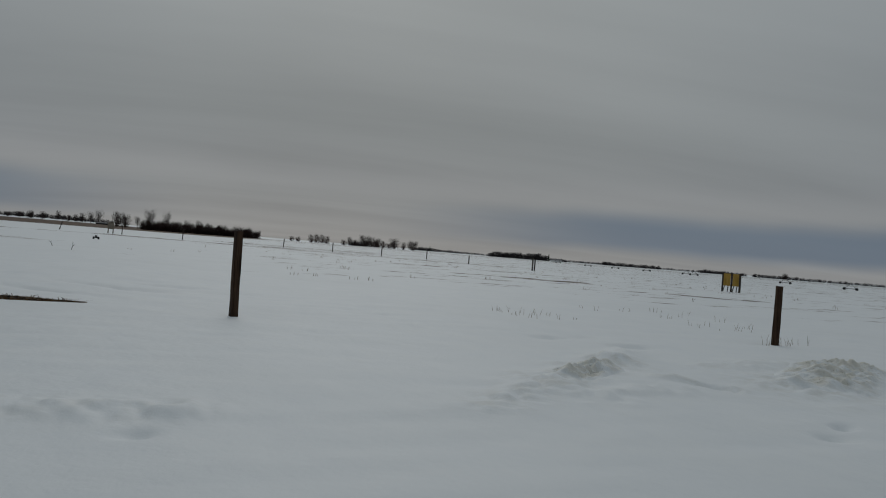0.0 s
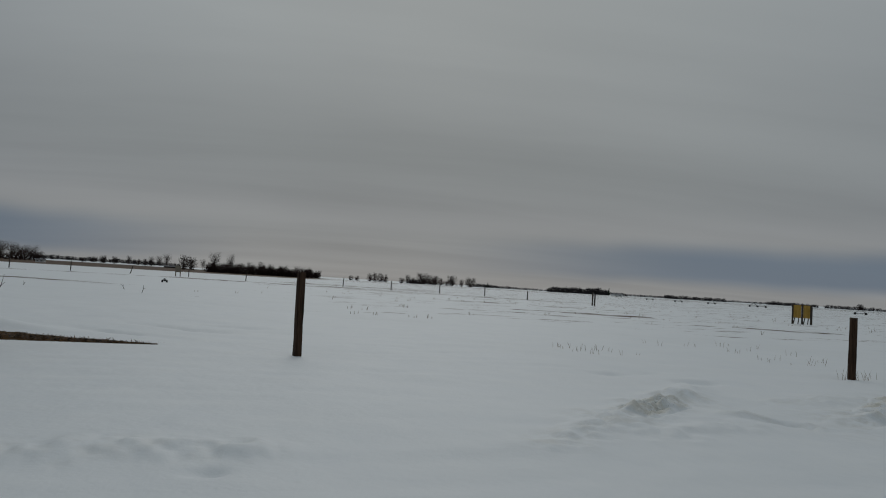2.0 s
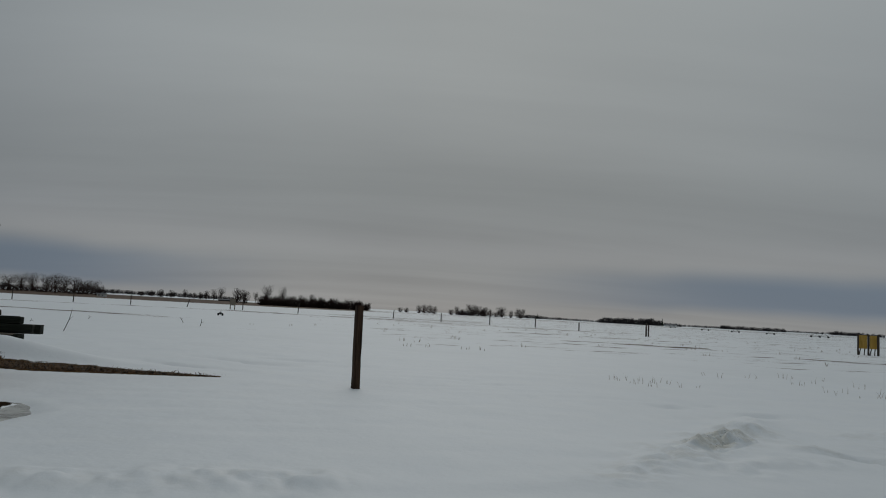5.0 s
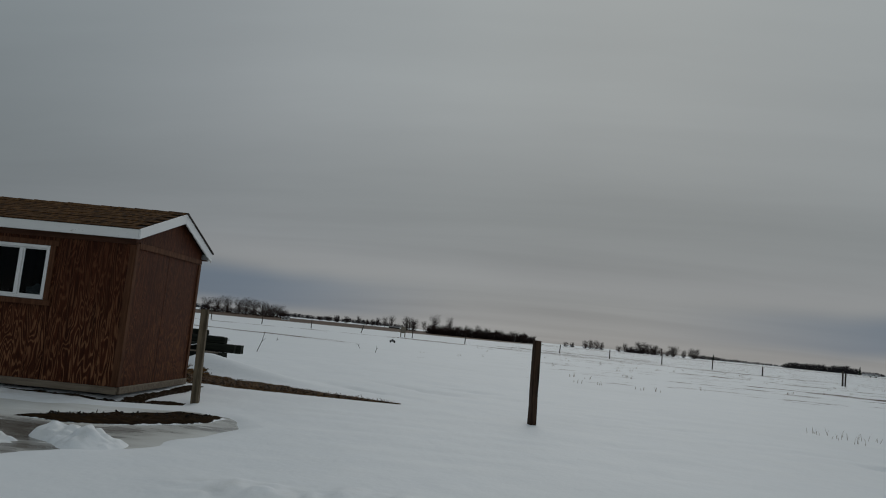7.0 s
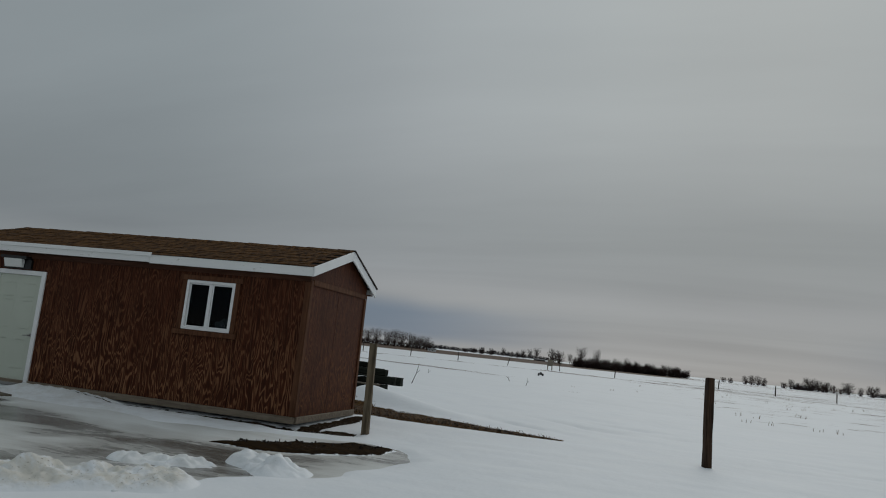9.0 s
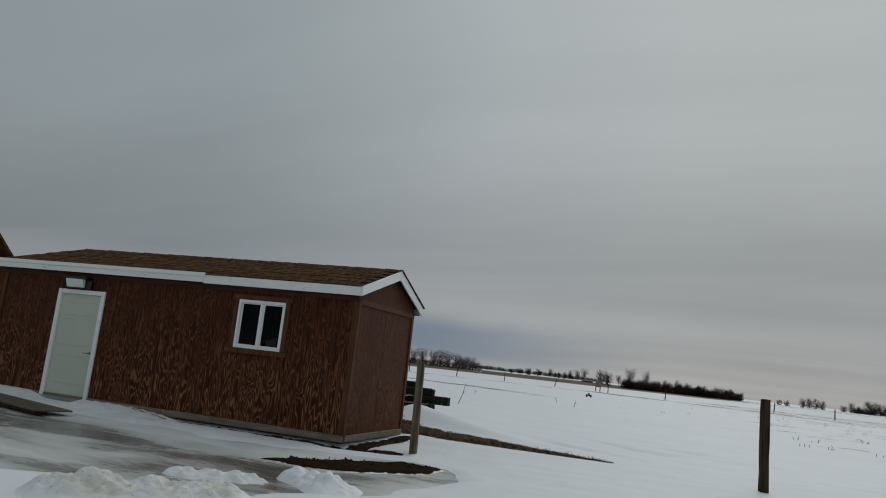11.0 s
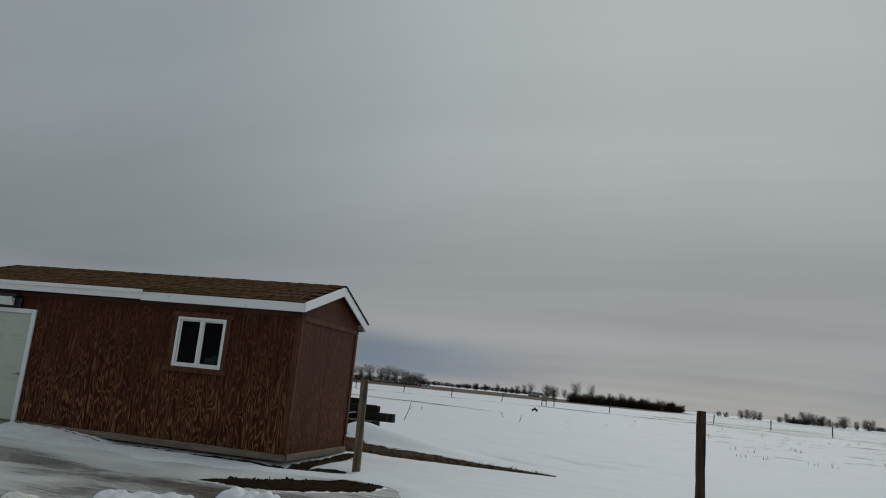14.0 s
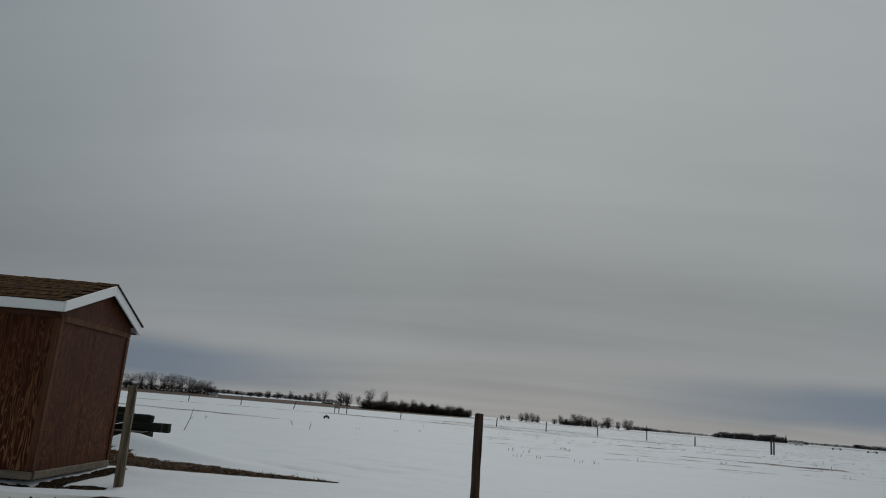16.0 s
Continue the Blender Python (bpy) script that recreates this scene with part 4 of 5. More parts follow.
frame_stand = empty("sign_stand", pose(-17.6, 126.0, ground_at(-17.6, 126.0), 0, 0, 6), "pale board on two wooden legs by the fence", "sign")
for x in (-0.36, 0.36):
    part("leg", boxes((x - 0.08, x + 0.08, -0.08, 0.08, -0.3, 1.7), bevel=0.01), "board_grey", frame_stand)
part("board", boxes((-0.46, 0.46, -0.12, -0.085, 0.7, 1.78)), "board_grey", frame_stand, "pale grey board")

# ---- yellow plywood stand ----
stand = empty("target_stand", pose(36.5, 45.0, ground_at(36.5, 45.0), 0, 0, -40), "yellow plywood panels on dark wooden posts out in the snow", "stand")
for x, w in ((-0.60, 0.055), (0.02, 0.06), (0.60, 0.075)):
    part("post", boxes((x - w, x + w, -0.07, 0.07, -0.2, 1.42), bevel=0.01), "post_far", stand)
for a, b in ((-0.55, -0.05), (0.085, 0.53)):
    part("panel", boxes((a, b, -0.03, 0.0, 0.45, 1.36), bevel=0.008), "yellow_ply", stand, "weathered yellow plywood")
for a, b in ((-0.45, -0.2), (0.2, 0.42)):
    for p, q in (((a, 0.0, 0.46), (a - 0.1, -0.25, -0.05)), ((b, 0.0, 0.46), (b - 0.05, 0.3, -0.05))):
        brace = bmesh.new()
        tube(brace, p, q, 0.035, 0.035, 6)
        part("strut", brace, "post_far", stand)
part("top_rail", boxes((-0.62, 0.66, 0.002, 0.06, 1.30, 1.375), bevel=0.008), "post_far", stand)

# ---- stack of dark timbers behind the shed ----
rnd = random.Random(5)
for k, (x0, x1, y, z, w, yaw) in enumerate((
        (-9.6, -6.62, 16.5, 0.10, 0.20, 2), (-9.5, -6.7, 16.8, 0.10, 0.20, -1), (-9.7, -6.6, 17.1, 0.10, 0.20, 1), (-9.6, -6.48, 16.55, 0.31, 0.20, -2), (-9.4, -6.6, 16.9, 0.31, 0.19, 1),
        (-9.7, -6.30, 16.6, 0.53, 0.20, 3), (-9.6, -6.20, 16.9, 0.52, 0.21, 1), (-9.5, -6.55, 16.75, 0.71, 0.16, -2), (-9.6, -6.75, 17.0, 0.715, 0.15, 2), (-9.5, -7.1, 16.85, 0.865, 0.13, 0))):
    bm = boxes(((x0 - x1) / 2, (x1 - x0) / 2, -w / 2, w / 2, -w / 2, w / 2), bevel=0.018)
    for v in bm.verts:
        v.co += Vector((rnd.uniform(-0.015, 0.015), rnd.uniform(-0.008, 0.008), rnd.uniform(-0.004, 0.004)))
    log = part("timber", bm, "timber")
    log.matrix_basis = pose((x0 + x1) / 2, y, z, rnd.uniform(-2, 2), 0, yaw)
    tagged(log, "dark creosoted timber stacked behind the shed", "timber", "stacked timbers")
plank = part("plank", boxes((-1.3, 1.3, -0.09, 0.09, -0.015, 0.015)), "board_grey")
plank.matrix_basis = pose(-7.9, 16.42, 0.425, 0, 0.4, 1)
tagged(plank, "grey board laid on the timber stack", "board")
snow_pile("snow_strip", -9.4, 16.62, -7.2, 16.62, 0.18, 0.06, 0.1, "strip of snow lying along the timber stack", 101, 0.3)
cap = bpy.data.objects["snow_strip"]
cap.location.z = 0.47

# ---- plywood sheet on the ice before the door ----
sheet = part("plywood_sheet", boxes((-3.4, 0.0, -0.62, 0.0, -0.012, 0.018), bevel=0.004), "wet_ply")
sheet.matrix_basis = pose(-9.60, 8.42, 0.035, -1.5, 0.8, -12)
tagged(sheet, "wet weathered plywood walkway laid before the door", "board")
bearer = part("bearer", boxes((-3.3, -0.1, -0.55, -0.35, -0.075, -0.014), bevel=0.004), "post_dark", sheet)

# ---- remote-control truck ----
toy = empty("toy_truck", pose(-10.6, 69.5, ground_at(-10.6, 69.5), 0, 0, 12), "black remote-control monster truck standing in the snow", "toy truck")
for sx in (-1, 1):
    for sy in (-1, 1):
        t = bmesh.new()
        tube(t, (sx * 0.13, sy * 0.19, 0.11), (sx * 0.26, sy * 0.19, 0.11), 0.115, 0.115, 20)
        bmesh.ops.bevel(t, geom=[e for e in t.edges if abs(e.verts[0].co.x - e.verts[1].co.x) < 1e-5], offset=0.025, segments=2, affect="EDGES")
        for k in range(16):
            a = 2 * math.pi * k / 16
            c = Matrix.Translation((sx * 0.195, sy * 0.19, 0.11)) @ Matrix.Rotation(a, 4, "X") @ Matrix.LocRotScale((0, 0, 0.114), None, (0.11, 0.022, 0.018))
            bmesh.ops.create_cube(t, size=1, matrix=c)
        wheel = part("wheel", t, "rubber", toy)
        rim = bmesh.new()
        tube(rim, (sx * 0.24, sy * 0.19, 0.11), (sx * 0.264, sy * 0.19, 0.11), 0.062, 0.055, 14)
        part("rim", rim, "toy_grey", wheel, "grey plastic rim")
part("chassis", boxes((-0.09, 0.09, -0.26, 0.26, 0.11, 0.16), (-0.13, 0.13, -0.20, -0.18, 0.10, 0.125), (-0.13, 0.13, 0.18, 0.20, 0.10, 0.125), bevel=0.008), "toy_black", toy)
shell = boxes((-0.13, 0.13, -0.28, 0.28, 0.165, 0.25), bevel=0.03)
part("body", shell, "toy_black", toy, "black plastic body shell")
cab = boxes((-0.11, 0.11, -0.12, 0.15, 0.245, 0.36), bevel=0.035)
for v in cab.verts:
    if v.co.z > 0.3:
        v.co.x *= 0.78
        v.co.y = v.co.y * 0.7 + 0.01
part("cab", cab, "toy_black", toy)
part("windscreen", boxes((-0.075, 0.075, -0.122, -0.105, 0.275, 0.315), bevel=0.004), "toy_grey", toy, "pale windscreen")
part("bumper", boxes((-0.12, 0.12, -0.315, -0.285, 0.13, 0.165), bevel=0.008), "toy_black", toy)


# ---- bare trees ----
def bare_tree(seed, count, low, lobes, vase, twig, stem=0.55):
    """A leafless tree one metre high and wide: each twig end grows from the nearest limb already there; thickness follows the load."""
    rng = np.random.default_rng(seed)
    stem_n = 8
    nodes = [(0.012 * math.sin(1.7 * k + seed), 0.012 * math.cos(2.1 * k), -0.03 + stem * k / (stem_n - 1)) for k in range(stem_n)]
    up = [-1] + list(range(stem_n - 1))
    ends = []
    centres = []
    for k in range(lobes):
        a, u = 2.4 * k + rng.uniform(-0.5, 0.5), (k + 0.6) / lobes
        z = low + (0.86 - low) * u
        r = (0.16 + 0.20 * u if vase else 0.34 * math.sqrt(max(0.05, 1 - ((z - 0.45) / 0.55) ** 2))) * rng.uniform(0.75, 1.1)
        centres.append((r * 0.85 * math.cos(a), r * 0.85 * math.sin(a), z, rng.uniform(0.15, 0.23)))
    while len(ends) < count:
        cx, cy, cz, cr = centres[rng.integers(lobes)]
        p = rng.normal(0, 1, 3)
        p = p / np.linalg.norm(p) * rng.random() ** 0.45 * cr * 1.25
        q = np.array((cx, cy, cz)) + p * (1.0, 1.0, 1.15)
        if 0.03 < q[2] < 1.0:
            ends.append(q)
    ends.sort(key=lambda q: math.hypot(q[0], q[1]) + 0.6 * max(0.0, q[2] - stem))
    pts = np.array(nodes + [tuple(q) for q in ends])
    for i in range(stem_n, len(pts)):
        gap = np.linalg.norm(pts[:i] - pts[i], axis=1) + 0.6 * np.maximum(0, pts[:i, 2] - pts[i, 2] + 0.02)
        gap[0] += 1
        up.append(int(np.argmin(gap)))
    load = np.ones(len(pts))
    for i in range(len(pts) - 1, 0, -1):
        load[up[i]] += load[i]
    rad = twig * load ** 0.42
    out = {0: ([], []), 1: ([], [])}
    for i in range(1, len(pts)):
        V, F = out[0 if i < stem_n else 1]
        a, b = Vector(pts[up[i]]), Vector(pts[i])
        way = (b - a).normalized() if (b - a).length > 1e-6 else Vector((0, 0, 1))
        side = way.orthogonal().normalized()
        other = way.cross(side)
        n, o = (5 if i < stem_n else 3), len(V)
        r0 = min(rad[up[i]], rad[i] * 1.5)
        for c, r in ((a, r0), (b, rad[i] * 0.8)):
            V += [tuple(c + (side * math.cos(6.2832 * k / n) + other * math.sin(6.2832 * k / n)) * r) for k in range(n)]
        F += [(o + k, o + (k + 1) % n, o + n + (k + 1) % n, o + n + k) for k in range(n)]
    return out


def mesh_of(name, group, mat):
    me = bpy.data.meshes.new(name)
    me.from_pydata(group[0], [], group[1])
    me.materials.append(M[mat])
    me.update()
    return me


KINDS = {}
for i in range(4):
    KINDS["tall%d" % i] = (bare_tree(200 + i, 1000, 0.34, 9, True, 0.0024), "bark", "twig")
for i in range(3):
    KINDS["round%d" % i] = (bare_tree(300 + i, 1000, 0.10, 12, False, 0.0046, 0.35), "bark", "twig")
for i in range(4):
    KINDS["shrub%d" % i] = (bare_tree(400 + i, 620, 0.06, 9, False, 0.0062, 0.25), "twig_red", "twig_red")
for i in range(3):
    KINDS["belt%d" % i] = (bare_tree(500 + i, 200, 0.04, 8, False, 0.0125, 0.25), "far_woods", "far_woods")
TREE = {k: (mesh_of("trunk", g[0], a), mesh_of("crown", g[1], b)) for k, (g, a, b) in KINDS.items()}
EYE = 1.39


def tree(kind, az_deg, dist, rise, spread, label="", name="tree", group="trees"):
    """A tree in a direction, its top at the given rise over the horizon and its crown so many degrees wide."""
    x, y = dist * math.sin(radians(az_deg)), dist * math.cos(radians(az_deg)) - 0.7
    base = ground_at(x, y) - 0.1
    e = empty(name, pose(x, y, base, 0, 0, random.uniform(0, 360)), label, "tree" if name == "tree" else "shrub", group)
    width = dist * radians(spread)
    e.scale = (width, width, EYE + dist * math.tan(radians(rise)) - base)
    for nm, me in zip(("trunk", "crown"), TREE[kind]):
        o = new(nm, me)
        o.parent = e
    return e


random.seed(11)
# grove at the far end of the field
for a, rise, k in ((-22.9, 1.05, 3), (-22.14, 1.16, 0), (-21.5, 1.28, 1), (-20.6, 1.23, 2), (-20.05, 1.31, 3), (-19.5, 1.2, 1), (-18.9, 1.18, 0), (-18.3, 0.98, 2), (-17.7, 1.0, 3)):
    tree("tall%d" % k, a, 560 + random.uniform(-25, 25), rise, 1.25, "tall bare cottonwood in a far grove", group="far grove")
for k in range(22):
    tree("shrub%d" % (k % 4), -23.2 + 0.285 * k, 540 + random.uniform(-20, 10), random.uniform(0.32, 0.55) + (0.25 if k > 15 else 0), 0.75, "dark bare undergrowth below the grove", "shrub", group="grove undergrowth")
# scattered trees beyond the rise
for a, rise, wide, kind in ((-14.5, 0.40, 0.5, "shrub0"), (-13.8, 0.50, 0.6, "round0"), (-13.2, 0.62, 0.6, "round1"), (-12.45, 0.60, 0.5, "round2"), (-11.52, 0.74, 0.5, "tall3"), (-10.9, 0.5, 0.4, "shrub1"),
                            (-10.4, 0.58, 0.5, "round1"), (-9.98, 0.74, 0.5, "round0"), (-9.46, 0.86, 0.6, "tall1"), (-8.95, 1.04, 0.75, "tall0"), (-6.4, 0.82, 0.6, "tall2")):
    tree(kind, a, 600 + random.uniform(-10, 15), rise, wide, "bare tree on the skyline")
tree("round0", -7.75, 520, 1.04, 1.05, "round dense bare tree on the skyline")
tree("round1", -7.2, 515, 0.92, 0.9, "round dense bare tree on the skyline")
# thicket with two taller trees
tree("tall2", -5.55, 476, 1.42, 1.15, "tall bare tree rising from a thicket")
tree("tall3", -4.4, 478, 1.34, 0.8, "tall bare tree rising from a thicket")
for a, rise in ((-3.04, 0.80), (-2.2, 0.9), (-1.5, 0.74), (-0.4, 0.70), (0.6, 0.72), (1.4, 0.66)):
    tree("tall%d" % random.randrange(4), a, 472, rise, 0.7, "slender bare tree above a thicket", group="thicket trees")
for k in range(64):
    a = -6.0 + 8.2 * k / 63
    tree("shrub%d" % random.randrange(4), a + random.uniform(-0.1, 0.1), 470 + random.uniform(-9, 9), 0.55 - 0.06 * k / 63 + random.uniform(-0.2, 0.16), 0.8, "dark bare shrub in a dense thicket", "shrub", group="thicket")
# trees round a far farmstead
for a, rise, wide, kind in ((4.7, 0.27, 0.5, "shrub0"), (5.2, 0.26, 0.5, "shrub2"), (6.2, 0.50, 0.6, "shrub1"), (6.6, 0.58, 0.6, "shrub3"), (7.0, 0.60, 0.6, "shrub0"), (7.4, 0.48, 0.6, "shrub2"),
                            (8.7, 0.31, 0.6, "shrub3"), (9.16, 0.57, 0.5, "round2"), (9.6, 0.36, 0.8, "shrub1"), (10.25, 0.80, 1.2, "round1"), (10.85, 0.68, 0.9, "round0"), (11.35, 0.62, 0.8, "round2"),
                            (11.75, 0.45, 0.6, "shrub1"), (10.5, 0.45, 0.8, "shrub0"), (11.1, 0.40, 0.8, "shrub2"), (12.2, 0.30, 0.6, "shrub3"), (12.67, 0.71, 1.0, "round0"), (13.38, 0.46, 0.45, "round2"), (14.1, 0.65, 1.1, "round1")):
    tree(kind, a, 600 + random.uniform(-15, 15), rise, wide, "bare tree beside a far farmstead")


def woods(name, a0, a1, dist, r0, r1, count, seed, label, mat="far_woods"):
    """A far belt of bare woods, too many to count, as one mesh; r0 and r1 are its rise over the horizon at both ends."""
    rnd = random.Random(seed)
    V, F, off = [], [], 0
    for k in range(count):
        g = KINDS["belt%d" % rnd.randrange(3)][0]
        f = (k + rnd.random()) / count
        a, dd = radians(a0 + (a1 - a0) * f), dist + rnd.uniform(-20, 20)
        x, y = dd * math.sin(a), dd * math.cos(a) - 0.7
        z = ground_at(x, y) - 0.3
        h = (EYE + dd * math.tan(radians(r0 + (r1 - r0) * f)) - z) * rnd.uniform(0.72, 1.12)
        w = max(h * 1.3, 2.2 * dist * radians(abs(a1 - a0)) / count)
        turn = rnd.random() * 6.3
        c, sn = math.cos(turn) * w, math.sin(turn) * w
        for grp in g.values():
            p = np.array(grp[0])
            V.append(np.stack([x + p[:, 0] * c - p[:, 1] * sn, y + p[:, 0] * sn + p[:, 1] * c, z + p[:, 2] * h], -1))
            F.append([tuple(i + off for i in q) for q in grp[1]])
            off += len(p)
    return tagged(raw(name, np.vstack(V), [q for rows in F for q in rows], mat), label, "woods", kind="stuff")


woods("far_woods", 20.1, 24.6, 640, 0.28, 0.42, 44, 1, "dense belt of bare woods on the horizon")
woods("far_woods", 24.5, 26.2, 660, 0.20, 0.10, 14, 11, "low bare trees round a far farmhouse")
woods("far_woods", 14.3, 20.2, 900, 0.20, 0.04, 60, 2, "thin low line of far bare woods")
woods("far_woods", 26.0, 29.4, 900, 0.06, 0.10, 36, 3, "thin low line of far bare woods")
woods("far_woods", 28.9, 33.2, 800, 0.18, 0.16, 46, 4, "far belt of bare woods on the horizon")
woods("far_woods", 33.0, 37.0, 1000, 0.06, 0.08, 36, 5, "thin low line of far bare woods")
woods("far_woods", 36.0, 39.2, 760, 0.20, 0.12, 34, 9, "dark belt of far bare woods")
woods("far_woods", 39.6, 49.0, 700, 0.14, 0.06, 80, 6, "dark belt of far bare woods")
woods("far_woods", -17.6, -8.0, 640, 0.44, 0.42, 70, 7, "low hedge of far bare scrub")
woods("far_woods", -40.0, -22.8, 1400, 0.42, 0.50, 90, 8, "far wooded rise on the horizon", "hill_haze")
tree("round2", 41.8, 690, 0.33, 0.6, "bare tree above a far belt of woods")

# evergreen and far farm buildings
for a, dd, h in ((24.8, 600, 5.2), (15.45, 640, 4.4)):
    x, y = dd * math.sin(radians(a)), dd * math.cos(radians(a)) - 0.7
    fir = empty("spruce", pose(x, y, ground_at(x, y)), "dark spruce beside a far farm", "tree", "spruces")
    t = bmesh.new()
    tube(t, (0, 0, -0.2), (0, 0, h * 0.5), 0.25, 0.12, 6)
    part("trunk", t, "bark", fir)
    cr = bmesh.new()
    for k in range(9):
        z = h * (0.1 + 0.1 * k)
        rr = h * 0.24 * (1 - k / 9.5)
        tube(cr, (0.1 * math.sin(k * 2), 0.1 * math.cos(k * 2), z), (0, 0, z + h * 0.2), rr, 0.02, 9)
    for v in cr.verts:
        v.co += Vector((random.uniform(-0.2, 0.2), random.uniform(-0.2, 0.2), random.uniform(-0.2, 0.1)))
    part("crown", cr, "evergreen", fir)


def farmhouse(a, dd, w, dep, h, ridge, wall, label, turn=0):
    x, y = dd * math.sin(radians(a)), dd * math.cos(radians(a)) - 0.7
    e = empty("farm_building", pose(x, y, ground_at(x, y), 0, 0, turn), label, "building", "far farm buildings")
    part("wall", boxes((-w / 2, w / 2, -dep / 2, dep / 2, -0.3, h), bevel=0), wall, e)
    r = bmesh.new()
    ring = [(-dep / 2 - 0.3, h), (0, ridge), (dep / 2 + 0.3, h)]
    vs = [[r.verts.new((x1, yy, z)) for yy, z in ring] for x1 in (-w / 2 - 0.3, w / 2 + 0.3)]
    r.faces.new(vs[0]), r.faces.new(vs[1])
    for i in range(3):
        j = (i + 1) % 3
        r.faces.new((vs[0][i], vs[0][j], vs[1][j], vs[1][i]))
    part("roof", r, "farm_roof", e)
    for k in (-0.25, 0.2):
        part("window", boxes((w * k - 0.5, w * k + 0.5, -dep / 2 - 0.06, -dep / 2 - 0.003, h * 0.4, h * 0.8), bevel=0), "dark_metal", e)


farmhouse(-17.1, 470, 4.6, 3, 1.3, 2.0, "farm_white", "small white farm building before a far grove")
farmhouse(-8.7, 560, 8, 4, 0.8, 1.6, "far_woods", "low dark-roofed farm building on the skyline")
farmhouse(25.4, 590, 8, 5, 1.2, 2.2, "farm_white", "white far farmhouse with a dark roof")
farmhouse(9.9, 640, 14, 6, 2.2, 3.6, "far_woods", "low dark farm building among far trees")


# ---- irrigation line standing across the far field ----
def tower(a, dd, turn):
    x, y = dd * math.sin(radians(a)), dd * math.cos(radians(a)) - 0.7
    e = empty("irrigation_tower", pose(x, y, ground_at(x, y), 0, 0, turn), "dark wheeled irrigation tower far out in the snow", "irrigation tower", "irrigation towers")
    for s in (-1, 1):
        w = bmesh.new()
        tube(w, (s * 1.1, -0.14, 0.24), (s * 1.1, 0.14, 0.24), 0.28, 0.28, 14)
        part("wheel", w, "rubber", e)
        leg = bmesh.new()
        tube(leg, (s * 1.1, 0, 0.3), (s * 0.12, 0, 1.15), 0.05, 0.04, 6)
        part("leg", leg, "galvanised", e)
    bar = bmesh.new()
    tube(bar, (-1.1, 0, 0.3), (1.1, 0, 0.3), 0.05, 0.06, 6)
    part("base_beam", bar, "galvanised", e)


for a, dd in ((25.6, 360), (27.9, 270), (29.97, 255), (32.3, 250), (35.16, 235), (35.7, 232), (41.9, 190), (45.98, 165)):
    tower(a, dd, -a + 10)


# ---- dry grass, weeds, clods ----
def blades(name, spots, mat, label, seed, up=1.0, length=(0.15, 0.35), width=0.006):
    """Thin bent blades at the given (x, y, count, radius_x, radius_y) spots, as one mesh."""
    rnd = random.Random(seed)
    V, F, P = [], [], []
    for x, y, count, rx, ry in spots:
        for _ in range(count):
            a, q = rnd.uniform(0, 6.283), math.sqrt(rnd.random())
            P.append((x + rx * q * math.cos(a), y + ry * q * math.sin(a)))
    zs = terrain(np.array([p[0] for p in P]), np.array([p[1] for p in P]))[0]
    for (x, y), z in zip(P, zs):
        a, l = rnd.uniform(0, 6.283), rnd.uniform(*length)
        tilt = rnd.uniform(0.05, 0.5) if up > 0.5 else rnd.uniform(1.3, 1.56)
        ox, oy, oz = math.cos(a) * math.sin(tilt), math.sin(a) * math.sin(tilt), math.cos(tilt)
        wx, wy = -math.sin(a) * width, math.cos(a) * width
        if up > 0.5:
            wx, wy = width, 0
        b = len(V)
        bend = rnd.uniform(0.1, 0.5) * l
        V += [(x - wx, y - wy, z - 0.03), (x + wx, y + wy, z - 0.03), (x + ox * l * 0.6 - wx * 0.8, y + oy * l * 0.6 - wy * 0.8, z + oz * l * 0.6),
              (x + ox * l * 0.6 + wx * 0.8, y + oy * l * 0.6 + wy * 0.8, z + oz * l * 0.6), (x + ox * l + math.cos(a) * bend * 0.5, y + oy * l + math.sin(a) * bend * 0.5, z + oz * l - bend * 0.15 + 0.01)]
        F += [(b, b + 1, b + 3, b + 2), (b + 2, b + 3, b + 4)]
    return tagged(raw(name, V, F, mat), label, "grass", kind="stuff")


rnd = random.Random(77)
blades("straw_mat", [(-7.0 + 0.33 * k, 13.95 - 0.06 * k, int(230 - 13 * k), 0.35, max(0.1, 1.0 - 0.058 * k)) for k in range(16)], "straw_wet", "matted dry straw on thawed earth", 1, 0.0, (0.06, 0.20), 0.007)
blades("dead_grass", [(-7.0 + 0.33 * k, 13.98 - 0.06 * k, int(130 - 7 * k), 0.35, max(0.1, 1.08 - 0.062 * k)) for k in range(16)], "straw_dark", "dark matted dead grass on thawed earth", 2, 0.0, (0.08, 0.24), 0.008)
blades("dead_grass", [(-4.6, 8.2, 25, 0.5, 0.2), (-6.0, 9.74, 80, 0.7, 0.12), (-5.1, 9.85, 90, 0.4, 0.2), (-5.2, 11.2, 80, 0.15, 1.0)], "straw_dark", "dark wet litter at the shed's foot", 3, 0.0, (0.06, 0.2), 0.008)
blades("stubble", [(7.0 + rnd.uniform(0, 2.2), 15.5 + rnd.uniform(-0.8, 0.8), 2, 0.2, 0.2) for _ in range(16)] + [(10.3 + rnd.uniform(0, 4), 17.5 + rnd.uniform(-0.8, 1.8), 2, 0.12, 0.12) for _ in range(14)]
       + [(11.6 + rnd.uniform(0, 2.0), 14.7 + rnd.uniform(-0.4, 0.4), 2, 0.1, 0.1) for _ in range(10)], "straw", "sparse dry grass stems standing through the snow", 4, 1.0, (0.06, 0.19), 0.004)
